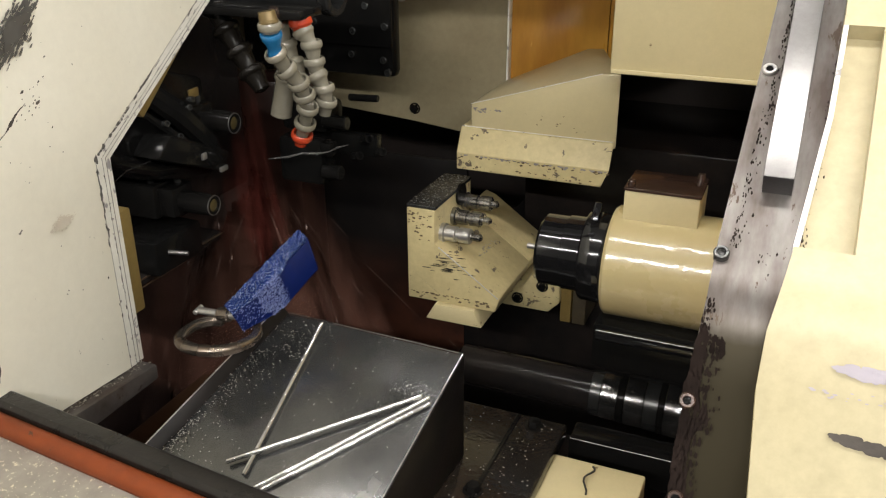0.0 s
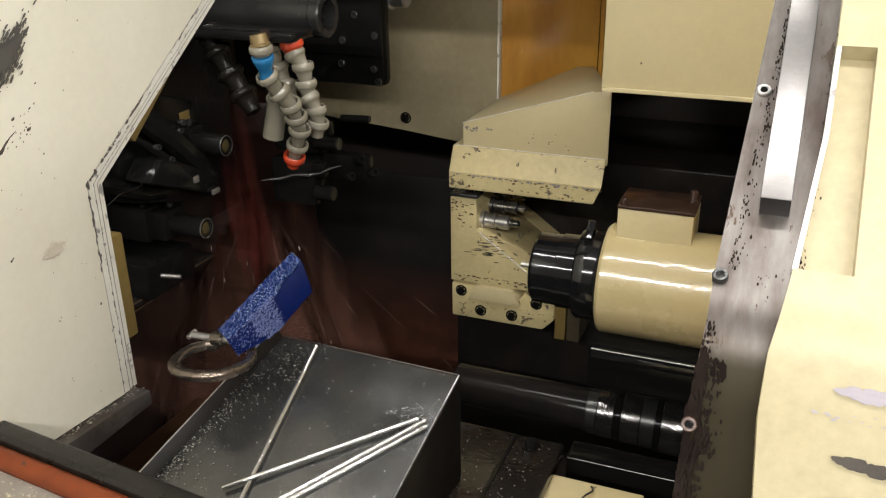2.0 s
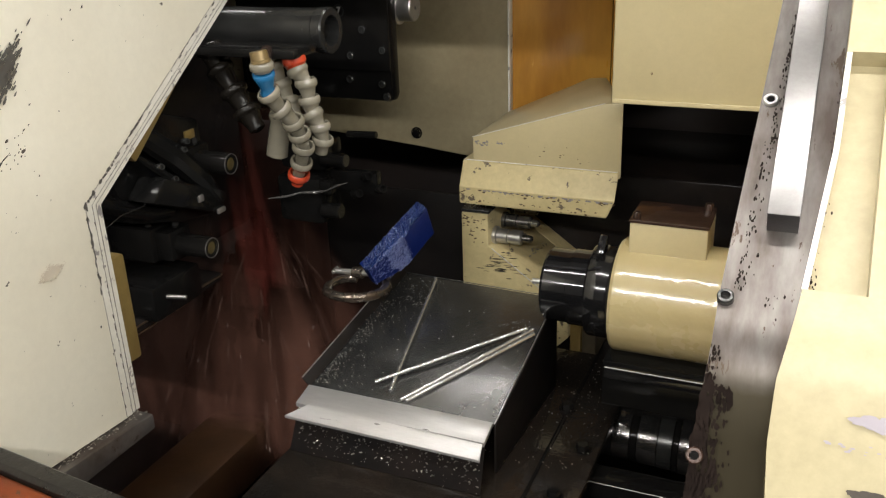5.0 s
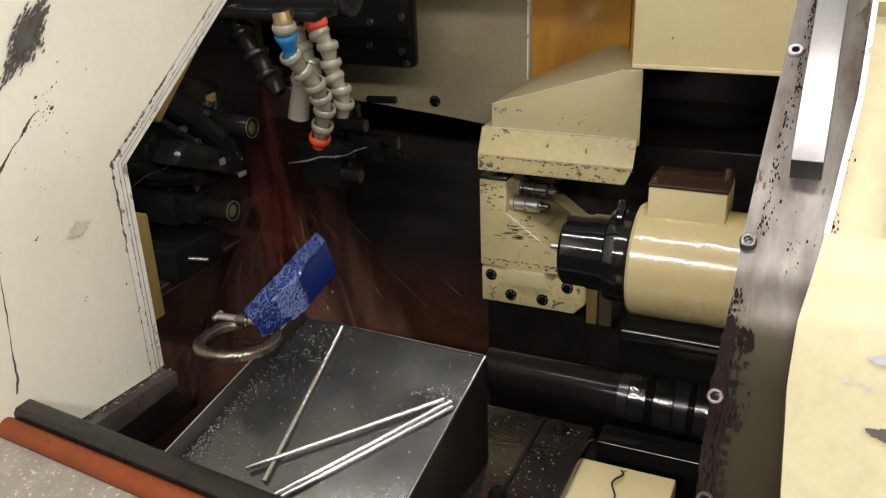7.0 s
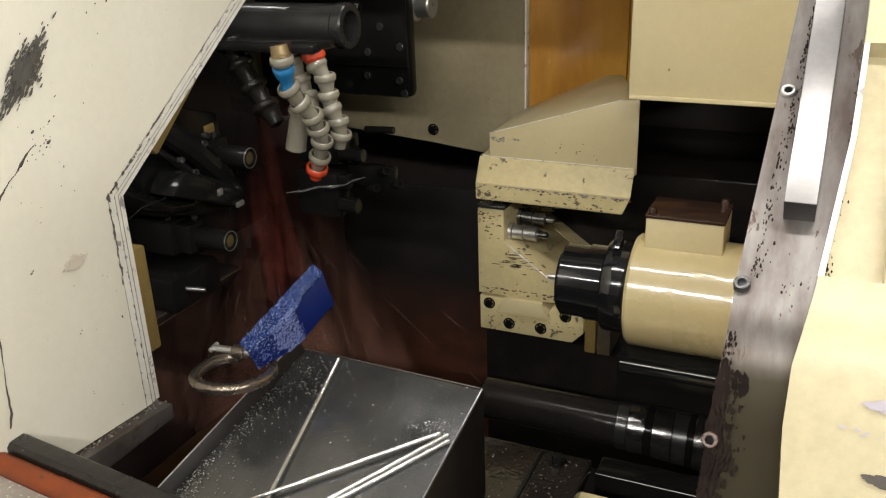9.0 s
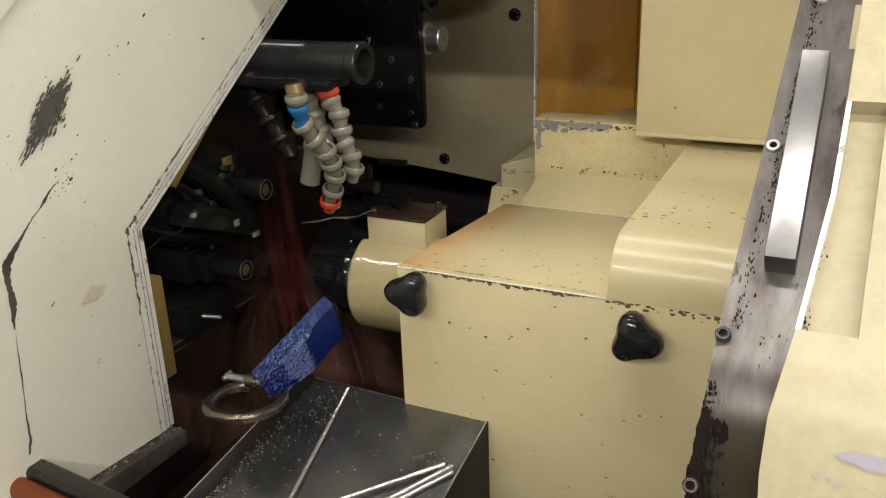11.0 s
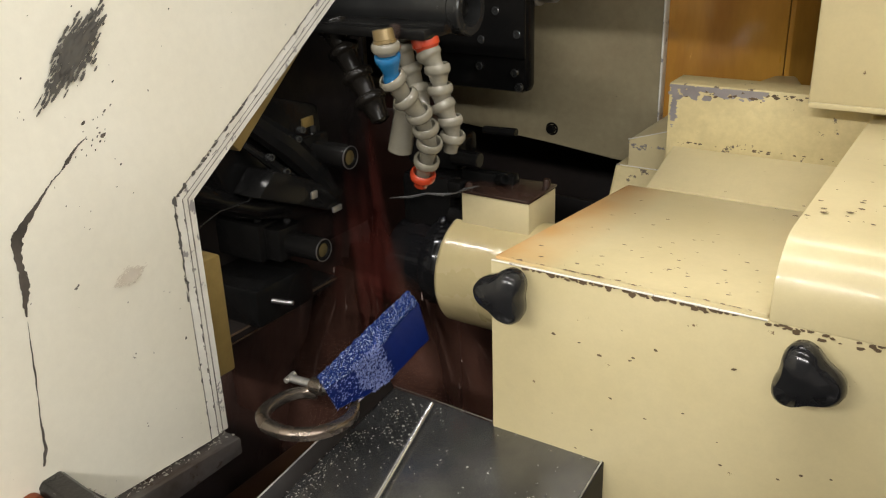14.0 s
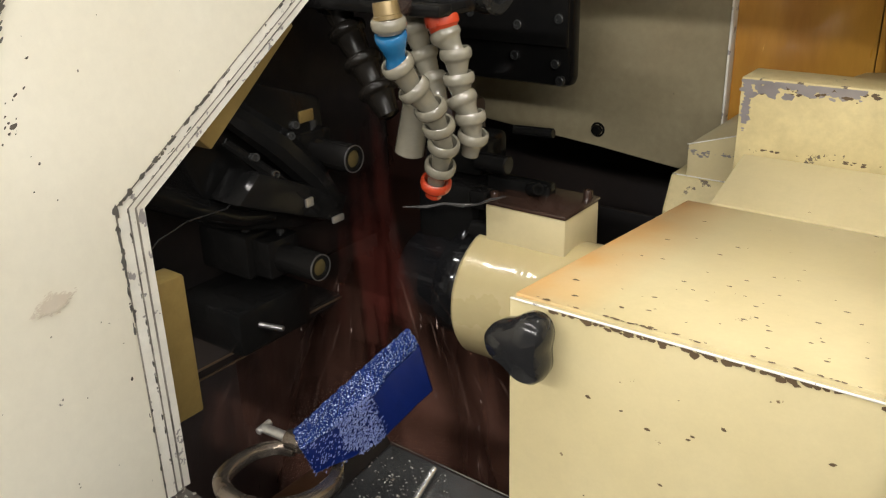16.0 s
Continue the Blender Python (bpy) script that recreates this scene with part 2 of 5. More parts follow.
def film_material(name, colour, rough, alpha, stretch, lo, hi):
    """A thin film of oil: dense in the middle of each run, ragged by noise, thinning out to its rim."""
    m = veil_material(name, colour, rough, alpha)
    nt = m.node_tree
    b = nt.nodes["Principled BSDF"]
    at = nt.nodes.new("ShaderNodeAttribute")
    at.attribute_name = "film"
    tc = nt.nodes.new("ShaderNodeTexCoord")
    mp = nt.nodes.new("ShaderNodeMapping")
    mp.inputs["Scale"].default_value = stretch
    nz = nt.nodes.new("ShaderNodeTexNoise")
    nz.inputs["Scale"].default_value, nz.inputs["Detail"].default_value = 1.0, 3.0
    mr = nt.nodes.new("ShaderNodeMapRange")
    mr.inputs["From Min"].default_value, mr.inputs["From Max"].default_value = lo, hi
    mr.inputs["To Max"].default_value = alpha
    mu = nt.nodes.new("ShaderNodeMath")
    mu.operation = "MULTIPLY"
    nt.links.new(tc.outputs["Object"], mp.inputs["Vector"])
    nt.links.new(mp.outputs["Vector"], nz.inputs["Vector"])
    nt.links.new(nz.outputs["Fac"], mr.inputs["Value"])
    nt.links.new(mr.outputs["Result"], mu.inputs[0])
    nt.links.new(at.outputs["Fac"], mu.inputs[1])
    nt.links.new(mu.outputs[0], b.inputs["Alpha"])
    return m


STREAK = film_material("falling_oil_streak", (0.50, 0.31, 0.25), 0.3, 0.34, (60, 60, 14), 0.30, 0.70)
GLINT = veil_material("bright_oil_drop", (0.55, 0.42, 0.38), 0.15, 0.40)
VEIL = film_material("brown_oil_veil", (0.22, 0.103, 0.075), 0.35, 0.42, (30, 30, 4), 0.24, 0.84)
VEIL_RED = film_material("red_oil_veil", (0.15, 0.034, 0.026), 0.35, 0.42, (34, 34, 6), 0.30, 0.82)
ROD_STEEL = material("bright_turned_rod", (0.66, 0.65, 0.63), 0.22, 0.85, second=(0.5, 0.49, 0.47), scale=20, fine=150, bump=0.05)
LIP_STEEL = material("scratched_pale_steel", (0.47, 0.465, 0.46), 0.38, 0.6, second=(0.40, 0.39, 0.38), spread=0.7, scale=30, fine=120, bump=0.15,
                     chips=(0.12, 0.115, 0.11), chip_amount=0.08, chip_scale=40, streak=(0.4, 2.0, 2.0))
RING_STEEL = material("oily_ring_steel", (0.26, 0.255, 0.25), 0.16, 0.9, second=(0.07, 0.068, 0.065), spread=0.9, scale=46, fine=50, bump=0.55)
WET_BLACK = material("wet_black_iron_with_oil", (0.012, 0.011, 0.010), 0.12, second=(0.022, 0.016, 0.012), spread=0.8, scale=20, fine=24, bump=0.55, gloss=0.45, rough_var=0.08)
TOOL_STEEL = material("oily_collet_steel", (0.50, 0.49, 0.47), 0.18, 0.9, second=(0.10, 0.095, 0.09), spread=0.8, scale=60, fine=120, bump=0.2)
TOOL_BRASS = material("dull_brass_tool_face", (0.16, 0.125, 0.05), 0.35, 0.5, second=(0.07, 0.05, 0.02), scale=60, fine=120, bump=0.2)
LAVENDER = material("worn_lavender_primer", (0.40, 0.37, 0.42), 0.45, second=(0.33, 0.29, 0.30), scale=60, fine=120, bump=0.05)
BAR_SIDE = material("bar_side_dark_reflection", (0.022, 0.02, 0.022), 0.35, 0.0, second=(0.010, 0.009, 0.009), scale=14, fine=90, bump=0.1)
BARE_GREY = material("bare_grey_worn_metal", (0.34, 0.315, 0.33), 0.4, 0.5, second=(0.20, 0.185, 0.19), scale=60, fine=120, bump=0.1)
BLACK_SMEAR = material("black_oil_smear", (0.03, 0.027, 0.022), 0.4, second=(0.06, 0.05, 0.035), scale=60, fine=120, bump=0.1)
BROWN_EDGE = material("brown_worn_casting_edge", (0.13, 0.085, 0.05), 0.35, 0.4, second=(0.05, 0.03, 0.02), spread=0.8, scale=50, fine=120, bump=0.2)
BROWN_RIB = material("brown_oil_covered_rib", (0.055, 0.027, 0.013), 0.35, second=(0.026, 0.013, 0.007), spread=0.8, scale=14, fine=60, bump=0.25, coat=0.3)
CHIP = material("curled_chips_and_glints", (0.55, 0.53, 0.48), 0.3, 0.8, second=(0.3, 0.27, 0.22), scale=40, fine=150, bump=0.2)
WIRE = material("black_wire", (0.02, 0.02, 0.02), 0.4, scale=20, bump=0.02)


# ---- mesh helpers ----
ORIGIN = {}


def thing(name, base, label, category, group=""):
    """An Empty at the base of a thing; parts are written in world metres."""
    ob = new(name)
    ob.empty_display_size = 0.02
    ob.location = base
    ORIGIN[ob.name] = Vector(base)
    return tagged(ob, label, category, group)


def finish(name, bm, mat, smooth=35):
    bmesh.ops.recalc_face_normals(bm, faces=bm.faces)
    me = bpy.data.meshes.new(name)
    bm.to_mesh(me)
    bm.free()
    me.materials.append(mat)
    if smooth:
        me.polygons.foreach_set("use_smooth", [True] * len(me.polygons))
        me.set_sharp_from_angle(angle=radians(smooth))
    return me


def part(name, bm, mat, parent, label="", smooth=35):
    o = ORIGIN[parent.name]
    bmesh.ops.translate(bm, vec=-o, verts=bm.verts)
    ob = new(name, finish(name, bm, mat, smooth))
    ob.parent = parent
    ORIGIN[ob.name] = o
    if label:
        tagged(ob, label)
    return ob


def single(name, bm, mat, base, label, category, kind="", group="", smooth=35):
    bmesh.ops.translate(bm, vec=-Vector(base), verts=bm.verts)
    ob = new(name, finish(name, bm, mat, smooth))
    ob.location = base
    ORIGIN[ob.name] = Vector(base)
    return tagged(ob, label, category, group, kind)


def soften(bm, w, seg=2, angle=30, edges=None):
    bmesh.ops.recalc_face_normals(bm, faces=bm.faces)
    es = edges or [e for e in bm.edges if len(e.link_faces) == 2 and e.calc_face_angle(0) > radians(angle)]
    bmesh.ops.bevel(bm, geom=es, offset=w, segments=seg, affect="EDGES", profile=0.5, clamp_overlap=True)
    return bm


def box(x0, x1, y0, y1, z0, z1, bevel=0.0015, bm=None):
    own = bmesh.new()
    v = [own.verts.new((x, y, z)) for x in (x0, x1) for y in (y0, y1) for z in (z0, z1)]
    for f in ((0, 1, 3, 2), (4, 6, 7, 5), (0, 4, 5, 1), (2, 3, 7, 6), (0, 2, 6, 4), (1, 5, 7, 3)):
        own.faces.new([v[i] for i in f])
    if bevel:
        soften(own, bevel)
    return own if bm is None else join(bm, own)


def join(bm, other):
    me = bpy.data.meshes.new("tmp")
    other.to_mesh(me)
    other.free()
    bm.from_mesh(me)
    bpy.data.meshes.remove(me)
    return bm


def prism(points, axis, a, b, bevel=0.0):
    """A polygon of two coordinates, drawn out along an axis from a to b."""
    bm = bmesh.new()

    def at(p, v):
        return {"x": (v, p[0], p[1]), "y": (p[0], v, p[1]), "z": (p[0], p[1], v)}[axis]

    lo = [bm.verts.new(at(p, a)) for p in points]
    hi = [bm.verts.new(at(p, b)) for p in points]
    n = len(points)
    bm.faces.new(lo)
    bm.faces.new(hi[::-1])
    for i in range(n):
        bm.faces.new((lo[i], lo[(i + 1) % n], hi[(i + 1) % n], hi[i]))
    if bevel:
        soften(bm, bevel)
    return bm


def lathe(origin, way, profile, n=32, bm=None):
    """Rings (distance along the way, radius) round an axis."""
    bm = bm or bmesh.new()
    q = Vector(way).to_track_quat("Z", "Y").to_matrix()
    o = Vector(origin)
    rings = []
    for d, r in profile:
        if r <= 1e-6:
            rings.append([bm.verts.new(o + q @ Vector((0, 0, d)))])
        else:
            rings.append([bm.verts.new(o + q @ Vector((r * math.cos(2 * math.pi * k / n), r * math.sin(2 * math.pi * k / n), d))) for k in range(n)])
    for a, b in zip(rings, rings[1:]):
        if len(a) == 1 and len(b) == 1:
            continue
        for k in range(n):
            if len(a) == 1:
                bm.faces.new((a[0], b[k], b[(k + 1) % n]))
            elif len(b) == 1:
                bm.faces.new((a[k], a[(k + 1) % n], b[0]))
            else:
                bm.faces.new((a[k], a[(k + 1) % n], b[(k + 1) % n], b[k]))
    return bm


def rod(p0, p1, r, n=20, chamfer=0.0, bm=None):
    p0, p1 = Vector(p0), Vector(p1)
    d = (p1 - p0).length
    c = chamfer or min(r * 0.15, d * 0.2)
    return lathe(p0, p1 - p0, [(0, 0), (0, r - c), (c, r), (d - c, r), (d, r - c), (d, 0)], n, bm)


def tube(points, radii, n=12, bm=None):
    """A round tube along points, with a radius at each."""
    bm = bm or bmesh.new()
    pts = [Vector(p) for p in points]
    if not isinstance(radii, (list, tuple)):
        radii = [radii] * len(pts)
    rings, up = [], Vector((0.13, 0.2, 0.97))
    for i, p in enumerate(pts):
        way = (pts[min(i + 1, len(pts) - 1)] - pts[max(i - 1, 0)]).normalized()
        s = way.cross(up).normalized()
        u = s.cross(way)
        rings.append([bm.verts.new(p + radii[i] * (math.cos(2 * math.pi * k / n) * s + math.sin(2 * math.pi * k / n) * u)) for k in range(n)])
    for a, b in zip(rings, rings[1:]):
        for k in range(n):
            bm.faces.new((a[k], a[(k + 1) % n], b[(k + 1) % n], b[k]))
    bm.faces.new(rings[0][::-1])
    bm.faces.new(rings[-1])
    return bm


def socket_screw(place, way, r=0.0065, h=0.008, bm=None):
    """A cap screw with a hexagon socket, standing on place."""
    n = 24
    bm = lathe(place, way, [(-0.002, r), (h * 0.85, r), (h, r * 0.86), (h, r * 0.55), (h * 0.45, r * 0.5), (h * 0.45, 0)], n, bm)
    return bm


def hex_bolt(place, way, r=0.007, h=0.006, bm=None):
    bm = lathe(place, way, [(-0.001, r * 1.35), (0.001, r * 1.35), (0.0012, r)], 18, bm)
    return lathe(place, way, [(0.001, r), (h * 0.8, r), (h, r * 0.85), (h, 0)], 6, bm)


# ---- the shop round the machine ----
def shell(name, mat, label, *dims):
    return single(name, box(*dims, bevel=0), mat, (0, 0, 0), label, "wall" if "wall" in name else name.split("_")[0], "structure", smooth=0)


shell("floor", SHOP_FLOOR, "grey shop concrete floor under the machine", -3, 3, -3, 3, -0.05, 0)
shell("ceiling", SHOP_WALL, "plain pale shop ceiling", -3, 3, -3, 3, 3.2, 3.25)
shell("wall_south", SHOP_WALL, "plain shop wall behind the viewer", -3, 3, -3.05, -3, 0, 3.2)
shell("wall_west", SHOP_WALL, "plain shop wall", -3.05, -3, -3, 3, 0, 3.2)
shell("wall_east", SHOP_WALL, "plain shop wall", 3, 3.05, -3, 3, 0, 3.2)
shell("wall_north", SHOP_WALL, "plain shop wall behind the machine", -3, 3, 3, 3.05, 0, 3.2)

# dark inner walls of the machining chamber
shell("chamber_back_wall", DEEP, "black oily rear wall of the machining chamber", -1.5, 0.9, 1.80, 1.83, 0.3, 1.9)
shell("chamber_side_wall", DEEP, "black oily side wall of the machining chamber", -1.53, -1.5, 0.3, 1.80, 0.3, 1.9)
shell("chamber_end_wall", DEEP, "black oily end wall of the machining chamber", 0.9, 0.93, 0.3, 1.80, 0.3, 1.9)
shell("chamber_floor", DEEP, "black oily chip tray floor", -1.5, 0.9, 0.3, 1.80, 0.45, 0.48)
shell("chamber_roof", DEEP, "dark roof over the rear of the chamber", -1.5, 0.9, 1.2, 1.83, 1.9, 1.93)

# Out-of-view board, added to keep tube light off the rear plate.
single("unseen_shade_board", box(-1.5, -0.33, 0.90, 0.94, 1.455, 2.1, 0.003), DEEP, (-0.9, 0.92, 1.455), "unseen dark board added to shade the rear of the chamber", "machine guard", "structure")

# left side panel of the opening, cut along a vertical and a sloping edge
SLOPE = 0.682
def cut_profile(y):
    """Outline of a panel layer whose cut edge stands at y."""
    k = (y - 0.682) * 0.33
    top = 1.19 - k + 0.74 * SLOPE
    return [(-0.35, 0.93), (0.55, 0.948), (y, 0.938 - 0.2 * (y - 0.682)), (y, 1.19 - k), (y + 0.74, top), (y + 0.74, 2.1), (-0.35, 2.1)]


panel = thing("side_panel", (-0.70, 0.3, 0.93), "cream painted steel side panel with chipped layered edges", "machine panel")
part("face_sheet", soften(prism(cut_profile(0.676), "x", -0.706, -0.700), 0.0010), CREAM, panel)
for y, x, mat, name in ((0.6786, -0.7020, EDGE_SEAM, "seal_line"), (0.6878, -0.7030, CREAM_EDGE, "flange"), (0.6906, -0.7050, EDGE_SEAM, "seal_line"),
                        (0.6958, -0.7060, CREAM_EDGE, "flange"), (0.6990, -0.7080, EDGE_SEAM, "seal_line"), (0.7060, -0.7090, CREAM_EDGE, "flange")):
    part(name, soften(prism(cut_profile(y), "x", x - 0.008, x), 0.0006), mat, panel, "cream flange with chipped paint" if name == "flange" else "dark grimy seam")
# the front sheet laps over the panel along a sloping line
part("front_sheet", soften(prism([(0.30, 1.2073), (0.565, 1.418), (0.80, 1.605), (0.80, 2.1), (0.30, 2.1)], "x", -0.6996, -0.690), 0.002), CREAM, panel, "overlapping cream front sheet")


def paint_crack(line, seed):
    """A dark gap of changing width where the paint has burst along a seam."""
    rnd = random.Random(seed)
    bm = bmesh.new()
    rows = []
    for (y0, z0, w0), (y1, z1, w1) in zip(line, line[1:]):
        n = Vector((-(z1 - z0), y1 - y0)).normalized()
        for k in range(5):
            f = k / 5
            w = (w0 + (w1 - w0) * f) * 0.5 * rnd.uniform(0.75, 1.2)
            y, z = y0 + (y1 - y0) * f + rnd.uniform(-0.0004, 0.0004), z0 + (z1 - z0) * f
            rows.append([bm.verts.new((-0.6994, y + n.x * d, z + n.y * d)) for d in (-w, w * rnd.uniform(0.8, 1.1))])
    for p, q in zip(rows, rows[1:]):
        bm.faces.new((p[0], p[1], q[1], q[0]))
    return part("paint_crack", bm, SEAL_BLACK, panel, "dark burst seam in the paint", smooth=0)


paint_crack([(0.603, 1.268, 0.0004), (0.592, 1.262, 0.0015), (0.583, 1.254, 0.0035), (0.575, 1.247, 0.0008), (0.566, 1.242, 0.0010), (0.552, 1.2295, 0.0025),
             (0.538, 1.217, 0.0070), (0.529, 1.208, 0.0095), (0.5265, 1.196, 0.0070), (0.5265, 1.184, 0.0055), (0.527, 1.174, 0.0085), (0.526, 1.164, 0.0060),
             (0.523, 1.154, 0.0035), (0.522, 1.143, 0.0010)], 15)
paint_crack([(0.522, 1.141, 0.0004), (0.520, 1.12, 0.0009), (0.518, 1.098, 0.0018), (0.5155, 1.075, 0.0007), (0.513, 1.052, 0.0018), (0.512, 1.03, 0.0036), (0.506, 1.013, 0.0024)], 16)


def paint_pits(count, seed):
    """Small dark pits strewn over the panel, some in loose rows."""
    rnd = random.Random(seed)
    bm = bmesh.new()
    spots = [(0.748, 1.407, 2.6), (0.720, 1.382, 1.8), (0.768, 1.422, 1.3), (0.705, 1.381, 1.2), (0.692, 1.374, 1.2), (0.602, 1.279, 2.2), (0.617, 1.265, 2.8), (0.623, 1.284, 1.6),
             (0.635, 1.305, 1.3), (0.629, 1.238, 1.2), (0.559, 1.322, 1.1), (0.665, 1.06, 1.6), (0.676, 1.027, 1.1), (0.701, 1.353, 1.0)]
    for k in range(count):
        f = rnd.random()
        spots.append((0.602 + 0.020 * f + rnd.gauss(0, 0.006), 1.252 + 0.034 * f + rnd.gauss(0, 0.004), rnd.uniform(0.4, 1.3)) if k % 4 == 0 else (rnd.uniform(0.50, 0.85), rnd.uniform(0.96, 1.44), rnd.uniform(0.3, 0.8)))
    for k, (y, z, size) in enumerate(spots):
        if y > 0.668 and z < 1.19 + (y - 0.676) * 0.682:
            continue
        turn = rnd.uniform(0.3, 1.2)
        vs = []
        for a in range(7):
            t = 2 * math.pi * a / 7
            p, q = 0.0012 * size * rnd.uniform(0.6, 1.2) * math.cos(t), 0.0007 * size * rnd.uniform(0.6, 1.2) * math.sin(t)
            vs.append(bm.verts.new((-0.6995 + 0.000002 * k, y + p * math.cos(turn) - q * math.sin(turn), z + p * math.sin(turn) + q * math.cos(turn))))
        bm.faces.new(vs)
    return tagged(part("paint_pits", bm, SEAL_BLACK, panel, "small dark pits in the cream paint", smooth=0), kind="stuff")


paint_pits(70, 17)
# bare dark scrapes where the paint has come off
def scrape(name, cy, cz, length, wide, tilt, seed, mat, label):
    rnd = random.Random(seed)
    bm = bmesh.new()
    for k in range(700):
        u = rnd.gauss(0, 0.25) * length
        v = rnd.gauss(0, 0.28) * wide * (1 - abs(u) / length)
        l, w = rnd.uniform(0.03, 0.16) * length * 0.6, rnd.uniform(0.015, 0.06) * wide
        pts = []
        for a in range(7):
            t = 2 * math.pi * a / 7
            r = rnd.uniform(0.6, 1.1)
            pu, pv = u + l * r * math.cos(t), v + w * r * math.sin(t)
            pts.append((cy + pu * math.cos(tilt) - pv * math.sin(tilt), cz + pu * math.sin(tilt) + pv * math.cos(tilt)))
        vs = [bm.verts.new((-0.6988 + 0.000004 * k, y, z)) for y, z in pts]
        bm.faces.new(vs)
    return tagged(part(name, bm, mat, panel, label, smooth=0), kind="stuff")


SMUDGE = material("faint_brown_smudge", (0.62, 0.56, 0.46), 0.5, second=(0.50, 0.43, 0.34), scale=60, fine=120, bump=0.02)
SCRAPE = material("bare_scraped_steel", (0.135, 0.13, 0.12), 0.45, 0.4, second=(0.07, 0.06, 0.05), scale=30, fine=120, bump=0.03)
scrape("scrape", 0.606, 1.334, 0.070, 0.025, radians(44), 3, SCRAPE, "bare dark scrape in the cream paint")
scrape("smudge", 0.617, 1.143, 0.024, 0.012, radians(10), 9, SMUDGE, "faint brown smudge on the cream paint")
def ragged_seam(line, x, count, wide, seed):
    """Paint flaked off in small bits along a seam."""
    rnd = random.Random(seed)
    bm = bmesh.new()
    for k in range(count):
        a, b, dense = rnd.choice(line)
        f = rnd.random()
        f = f * f if dense else f
        c = Vector(a).lerp(Vector(b), f)
        d = (Vector(b) - Vector(a)).normalized()
        n = Vector((-d.y, d.x))
        l, w = wide * rnd.uniform(0.5, 2.6), wide * rnd.uniform(0.2, 0.75) * (1.0 + (0.9 * (1 - f) if dense else 0))
        c = c + n * rnd.gauss(0, 0.35) * wide
        vs = []
        for m in range(8):
            t = 2 * math.pi * m / 8
            p = c + d * (l * rnd.uniform(0.5, 1.1) * math.cos(t)) + n * (w * rnd.uniform(0.5, 1.1) * math.sin(t))
            vs.append(bm.verts.new((x + 0.000002 * k, p.x, p.y)))
        bm.faces.new(vs)
    return tagged(part("flaked_seam", bm, SCRAPE, panel, "ragged dark seam where paint flaked off", smooth=0), kind="stuff")


ragged_seam([((0.6755, 1.191), (0.6755, 1.09), True), ((0.6755, 1.191), (0.6755, 0.95), False), ((0.6755, 1.191), (0.78, 1.2623), True), ((0.6755, 1.191), (1.10, 1.4805), False)], -0.6997, 110, 0.0021, 71)
ragged_seam([((0.687, 1.189), (0.687, 0.95), False), ((0.687, 1.189), (1.10, 1.4707), False)], -0.7027, 70, 0.0014, 72)
part("inner_bracket", box(-0.760, -0.733, 0.700, 0.748, 0.975, 1.107, 0.003), BRASS, panel, "brass yellow bracket behind the edge")
bm = prism([(0.768, 1.225), (0.792, 1.201), (0.897, 1.287), (0.873, 1.315)], "x", -0.760, -0.733, 0.002)
part("inner_bracket", bm, BRASS, panel, "brass yellow bracket behind the sloping edge")
ledge = single("panel_ledge", prism([(0.53, 0.985), (0.56, 0.945), (0.70, 0.934), (0.70, 0.915), (0.50, 0.915), (0.50, 0.985)], "x", -0.745, -0.685, 0.002), STEEL_DIRTY,
               (-0.7, 0.55, 0.915), "dark steel ledge strewn with metal chips", "ledge", "structure")

# front sill with black rail and orange seal; it runs slightly askew
sill = thing("front_sill", (-0.7, 0.50, 0.93), "front sill of the opening with rail and orange seal", "sill")


def skewed(bm, about=(-0.70, 0.50), degrees=-5.8):
    bmesh.ops.rotate(bm, cent=(about[0], about[1], 0), matrix=Matrix.Rotation(radians(degrees), 3, "Z"), verts=bm.verts)
    return bm


part("rail", skewed(prism([(0.499, 0.95), (0.499, 1.000), (0.503, 1.004), (0.519, 1.004), (0.523, 1.000), (0.523, 0.95)], "x", -0.712, 0.1, 0.001)), RUBBER_BLACK, sill, "black oily steel rail")
bm = lathe((-0.78, 0.489, 0.990), (1, 0, 0), [(0, 0), (0, 0.0105), (0.95, 0.0105), (0.95, 0)], 20)
part("seal", skewed(bm), ORANGE_SEAL, sill, "orange rubber seal strip")
part("sill_plate", skewed(prism([(0.479, 0.93), (0.479, 0.988), (0.30, 0.965), (0.30, 0.93)], "x", -1.2, 0.1, 0.002)), SILL_ALU, sill, "aluminium sill plate strewn with fine chips")
part("sill_groove", skewed(prism([(0.420, 0.9815), (0.420, 0.9855), (0.412, 0.9845), (0.412, 0.9805)], "x", -1.2, 0.1)), STEEL, sill, "bright worn track edge")
part("skirt", skewed(box(-1.2, 0.1, 0.47, 0.498, 0.45, 0.945, 0.001)), BLACK_OIL, sill, "black inner skirt under the sill")

# right jamb: bent grimy steel plate with screws
jamb_line = [(0.30, 0.80), (0.405, 0.98), (0.452, 1.13), (0.474, 1.195), (0.484, 1.226), (0.493, 1.243), (0.505, 1.2535), (0.520, 1.263), (0.60, 1.327), (0.72, 1.427), (0.85, 1.537)]


def between(z, table):
    for (a, u), (b, v) in zip(table, table[1:]):
        if z <= b:
            return u + (v - u) * max(0.0, (z - a) / (b - a))
    return table[-1][1]


def jamb_left(z):
    """Where the free edge of the jamb plate stands at a height."""
    return -0.0745 + 0.06 * (z - 1.2) + between(z, ((0.98, 0.010), (1.13, 0.007), (1.195, 0.004), (1.243, 0.0045), (1.263, 0.003), (1.60, 0.003)))


